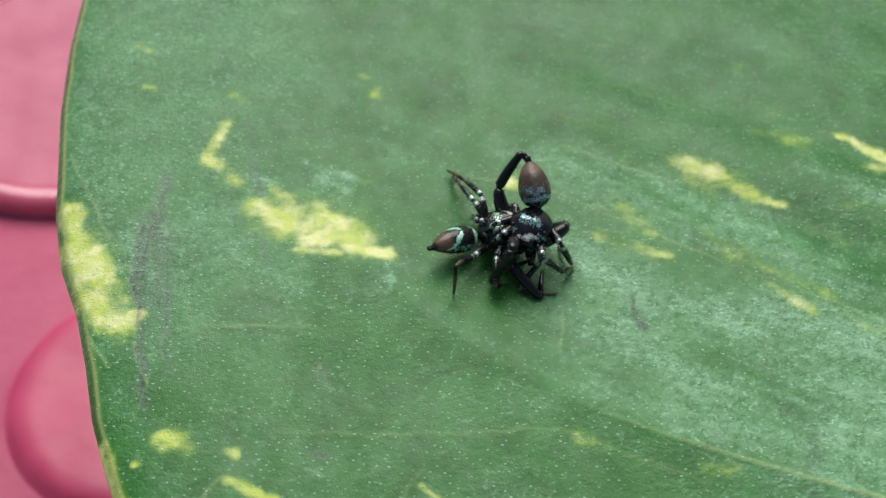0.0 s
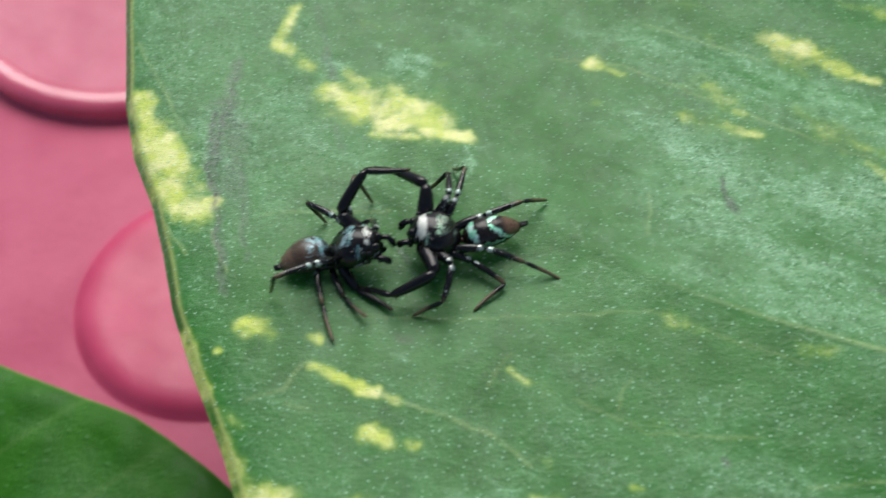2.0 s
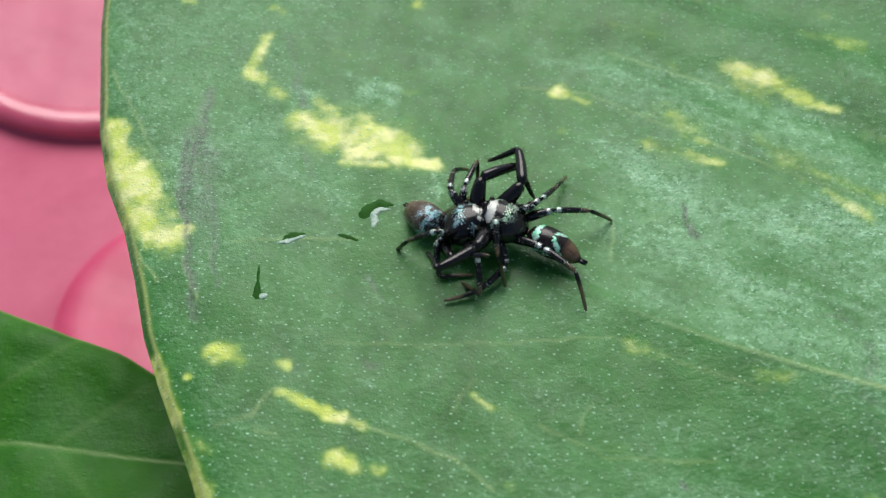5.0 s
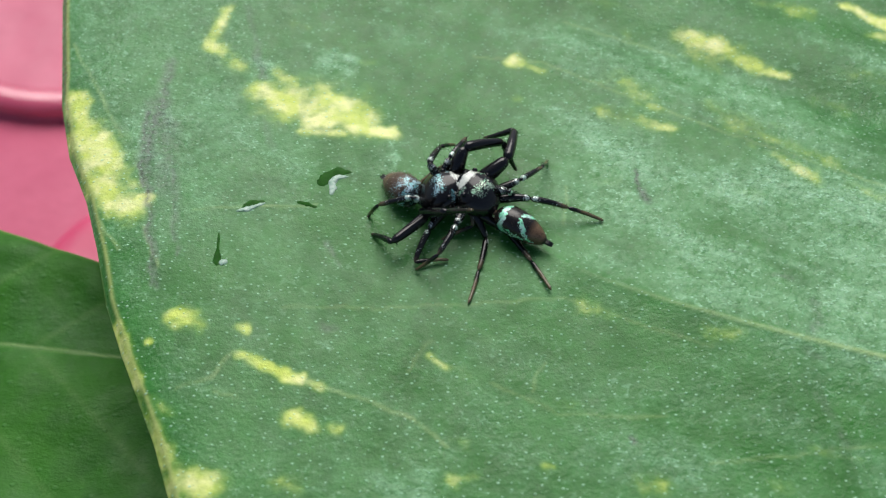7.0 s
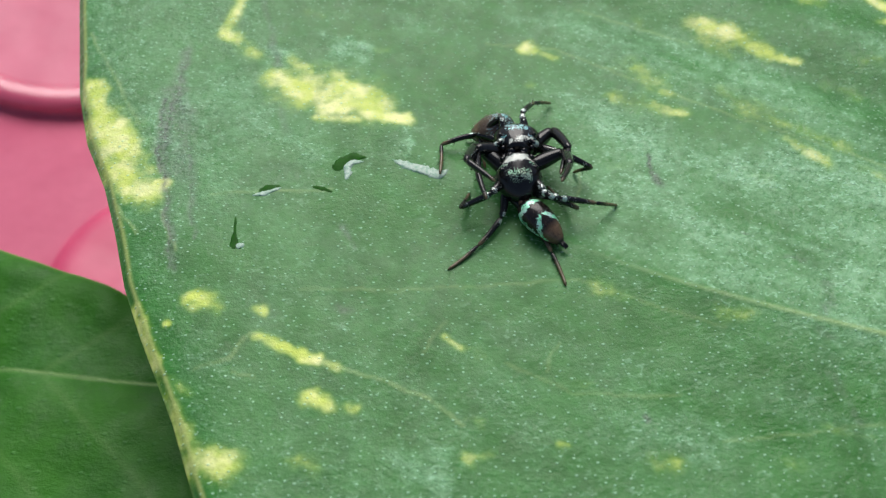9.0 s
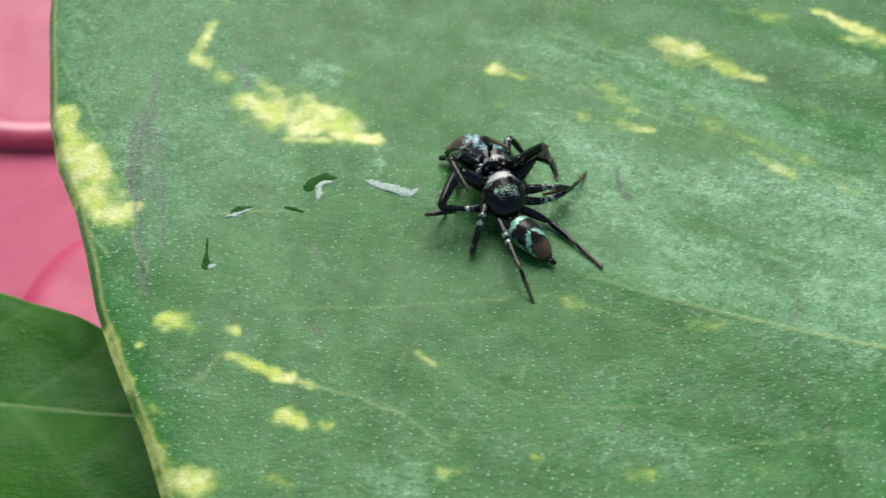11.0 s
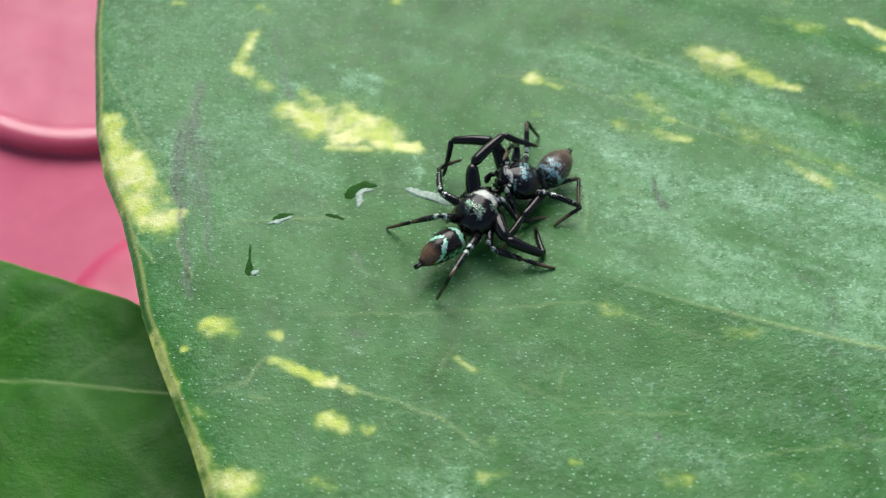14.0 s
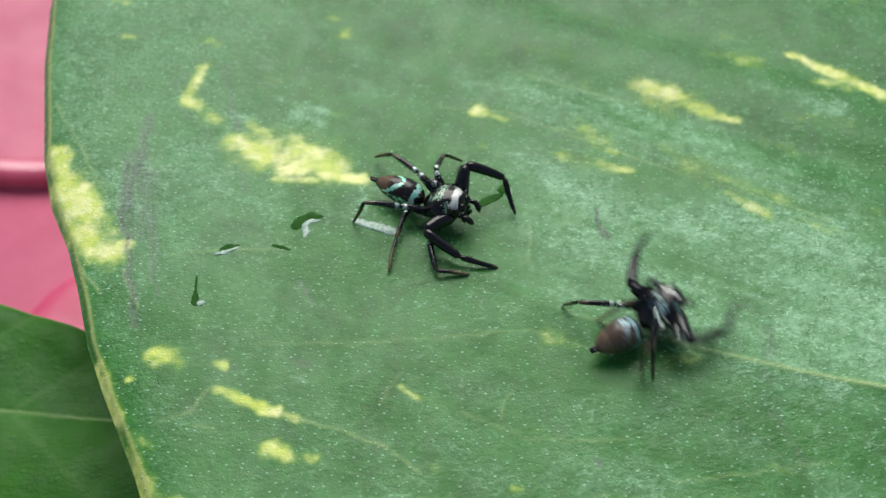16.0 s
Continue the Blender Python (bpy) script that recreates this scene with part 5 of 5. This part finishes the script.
     ((-0.13, -0.55, 2.33, -91, 75), (0.91, 0.37, 0.33, -46, 100), (4.15, 2.07, 0.26, 12, 110), (6.6, 5.87, -0.27, -104, 6), (-3.52, 4.3, 1.25, 31, 62), (0.3, 6.86, 0.18, 17, 56), (1.14, 4.46, 0.32, -85, 75), (3, 8.03, -0.06, 12, 50))),
    (14, (2.86, 4.33, 1.56), (-174.6, 8, 0), (49.7, 3.2),
     ((1.69, 0.01, 1.6, -97, 0), (4.67, 2.07, 0.22, -51, 123), (6.2, 3.32, -0.03, -94, 117), (4.3, 3.09, 0.17, 85, 75), (-1.58, 5.69, 0.55, 31, 73), (1.83, 3.8, 3.95, 14, 22), (4.23, 9.26, -0.19, -21, 95), (4.04, 5.82, -0.02, -85, 75))),
    (14.5, (2.86, 4.33, 1.56), (-174.6, 8, 0), (49.7, 3.2),
     ((1.69, 0.01, 1.6, -97, 0), (4.67, 2.07, 0.22, -51, 123), (6.2, 3.32, -0.03, -94, 117), (4.3, 3.09, 0.17, 85, 75), (-1.58, 5.69, 0.55, 31, 73), (1.83, 3.8, 3.95, 14, 22), (4.23, 9.26, -0.19, -21, 95), (4.04, 5.82, -0.02, -85, 75))),
    (15, (2.63, 1.72, 1.88), (-264.2, 10, 0), (74.6, 6.2),
     ((-0.73, -0.02, 4.96, 90, 55), (0.83, 2.25, 0.47, -85, 75), (1.24, 0.02, 0.23, 15, 122), (3.28, -2.34, 0.3, -16, 113), (4.27, 2.84, 4.88, -83, 124), (4.28, 2.6, 0.22, 85, 75), (4.4, 1.38, 0.32, -85, 75), (6.22, 6.34, 0.24, -196, 26))),
    (15.5, (2.9, 2.33, 1.9), (-265.6, 10, 0), (75.9, 7.3),
     ((-0.52, 0.68, 0.19, -54, 98), (1.12, 2.9, 0.44, -85, 75), (2.14, -1.74, 0.2, -12, 92), (4.16, 0.33, 0.3, 14, 124), (3.75, 8.44, 1.55, 36, 11), (4.58, 3.17, 0.15, 85, 75), (7.73, 4.33, 0.08, 5, 8), (4.36, 1.13, 0.35, -85, 75))),
    (15.7, (4.62, 0.78, 1.58), (-247, 10, 0), (71.6, 9.1),
     ((0.77, 1.36, 0.42, -96, 84), (4.22, -0.88, 0.15, -11, 127), (3.23, -0.37, 0.37, 85, 75), (7.89, -2.2, 0.49, -25, 108), (4.43, 6.29, 1.14, 2, 50), (5.94, 2.11, 0.18, 85, 75), (6.42, 0.99, 0.24, -85, 75), (9.37, 2.99, 0, 4, 68))),
    (15.8, (7.74, 1.5, 1.58), (-239.2, 10, 0), (4.2, 6.9),
     ((2.18, -0.64, 0.82, -56, 80), (4.35, -1.36, 0.39, -64, 105), (7.73, -2.83, 0.43, 8, 35), (7.03, -1.63, 0.48, 0, 26), (8.43, 8.26, 0.87, 48, 35), (12.07, 5.88, -0.15, 80, 18), (10.57, 2.14, 0.07, 0, 26), (11.27, 0.45, 0.19, 32, 80))),
    (15.9, (10.66, -0.41, 2.16), (-287.2, 10, 0), (1.3, -0.7),
     ((9.54, 3.53, 2, -32, 35), (9.04, 1.13, 0.15, 0, 26), (7.38, -2.24, 0.46, -32, 35), (8.11, -1.82, 0.5, 0, 26), (14.5, 1.29, 0.99, 56, 55), (12.9, -0.06, 0.2, 0, 26), (10.74, -4.05, 0.48, 16, 55), (11.97, -3.03, 0.49, 0, 26))),
    (16, (12.95, -3.33, 1.95), (-324.3, 10, 0), (-11.9, -0.8),
     ((13.12, 1.85, 2.21, -56, 18), (12.55, -0.93, 0.28, 0, 26), (8.01, -1.76, 0.51, -32, 80), (9.88, -2.9, 0.55, 0, 26), (17.47, -2.35, 1.15, 88, 35), (16.37, -3.56, 0.41, 72, 18), (11.81, -6.32, 0.39, 0, 80), (12.36, -6.69, 0.39, 8, 55))),
)


def glide(times, values, t):
    """Values at t, led smoothly and without overshoot through the rows."""
    t = min(max(t, times[0]), times[-1])
    i = min(max(int(np.searchsorted(times, t, side="right")) - 1, 0), len(times) - 2)
    h = times[i + 1] - times[i]

    def slope(k):
        if k <= 0 or k >= len(times) - 1:
            return np.zeros_like(values[0])
        a = (values[k] - values[k - 1]) / (times[k] - times[k - 1])
        b = (values[k + 1] - values[k]) / (times[k + 1] - times[k])
        return np.where(a * b > 0, 2 * a * b / np.where(np.abs(a + b) < 1e-9, 1, a + b), 0)

    s = (t - times[i]) / h
    a, b = values[i], values[i + 1]
    return (a * (1 + 2 * s) + slope(i) * h * s) * (1 - s) ** 2 + (b * (3 - 2 * s) + slope(i + 1) * h * (s - 1)) * s * s


def stretch_pose(a, b, up):
    """The pose of a segment whose x runs from a to b (mm) and whose z leans to up."""
    x = Vector((b - a).tolist()).normalized()
    z = Vector(up.tolist())
    y = z.cross(x)
    y = y.normalized() if y.length > 1e-5 else Vector((0, 1, 0))
    z = x.cross(y)
    m = Matrix((x, y, z)).transposed().to_4x4()
    m.translation = Vector((a * MM).tolist())
    return m


def key_spider(made, table):
    spider, rear, legs = made
    times = [row[0] for row in table]
    flat = [np.array([*row[1], *row[2], *row[3], *[v for leg in row[4] for v in leg]], float) for row in table]
    body, back, limbs = [], [], [[[], [], []] for _ in SIDES]
    for k in range(161):
        t = k / 10
        v = glide(times, flat, t)
        c, (yaw, pitch, roll), (ay, ap) = v[0:3], v[3:6], v[6:8]
        r = turn(yaw, pitch, roll)
        m = Matrix(r.tolist()).to_4x4()
        m.translation = Vector((c * MM).tolist())
        body.append((t, m))
        back.append((t, pose(-1.32 * MM, 0, -0.12 * MM, 0, ap, ay)))
        up = r.T @ np.array((0, 0, 1.0))
        for n, (side, i) in enumerate(SIDES):
            f = v[8 + 5 * n:13 + 5 * n]
            hip = np.array(HIPS[i]) * (1, side, 1)
            swivel = f[3]
            for _ in range(14):
                knee, ankle, toe = leg_joints(hip, r.T @ (f[:3] - c), up, LENGTHS[i], f[4], swivel)
                low = min(float(p[2] - leaf_height(p[0], p[1])) for p in (c + r @ knee, c + r @ ankle))
                if low > 0.14:
                    break
                swivel = swivel * 0.85
            out = knee - (hip + toe) / 2
            for j, (a, b) in enumerate(((hip, knee), (knee, ankle), (ankle, toe))):
                limbs[n][j].append((t, stretch_pose(a, b, out)))
    walk(spider, body)
    walk(rear, back)
    for n in range(8):
        for j in range(3):
            walk(legs[n][j], limbs[n][j])


def motions():
    key_spider(GREEN, GREEN_ROWS)
    key_spider(BLUE, BLUE_ROWS)
    walk(DARK, [(t, pose(-25.5 * MM, y * MM, -10 * MM, 0, 0, a)) for t, y, a in DARK_ROWS])
    for ob, t in DROPS:
        walk(ob, [(0, pose(0, 0, -0.25 * MM)), (t, pose(0, 0, -0.25 * MM)), (t + 0.3, pose(0, 0, 0)), (16, pose(0, 0, 0))])


DARK_ROWS = ((0, -2.6, 0), (1.0, -5.2, 0), (1.5, -6.0, 0), (2.0, -2.8, 0), (2.5, -1.3, 0), (3.0, 0.2, 0), (3.5, 1.0, 0), (4.0, 1.0, 0), (4.2, 1.4, 0),
             (6.3, 5.4, 0), (7.0, 7.5, 0), (8.5, 5.4, 0), (8.7, 4.9, 0), (11.0, 4.3, 0), (12.5, 6.7, 0), (14.5, 5.9, 0), (16.0, 6.3, 0))
motions()
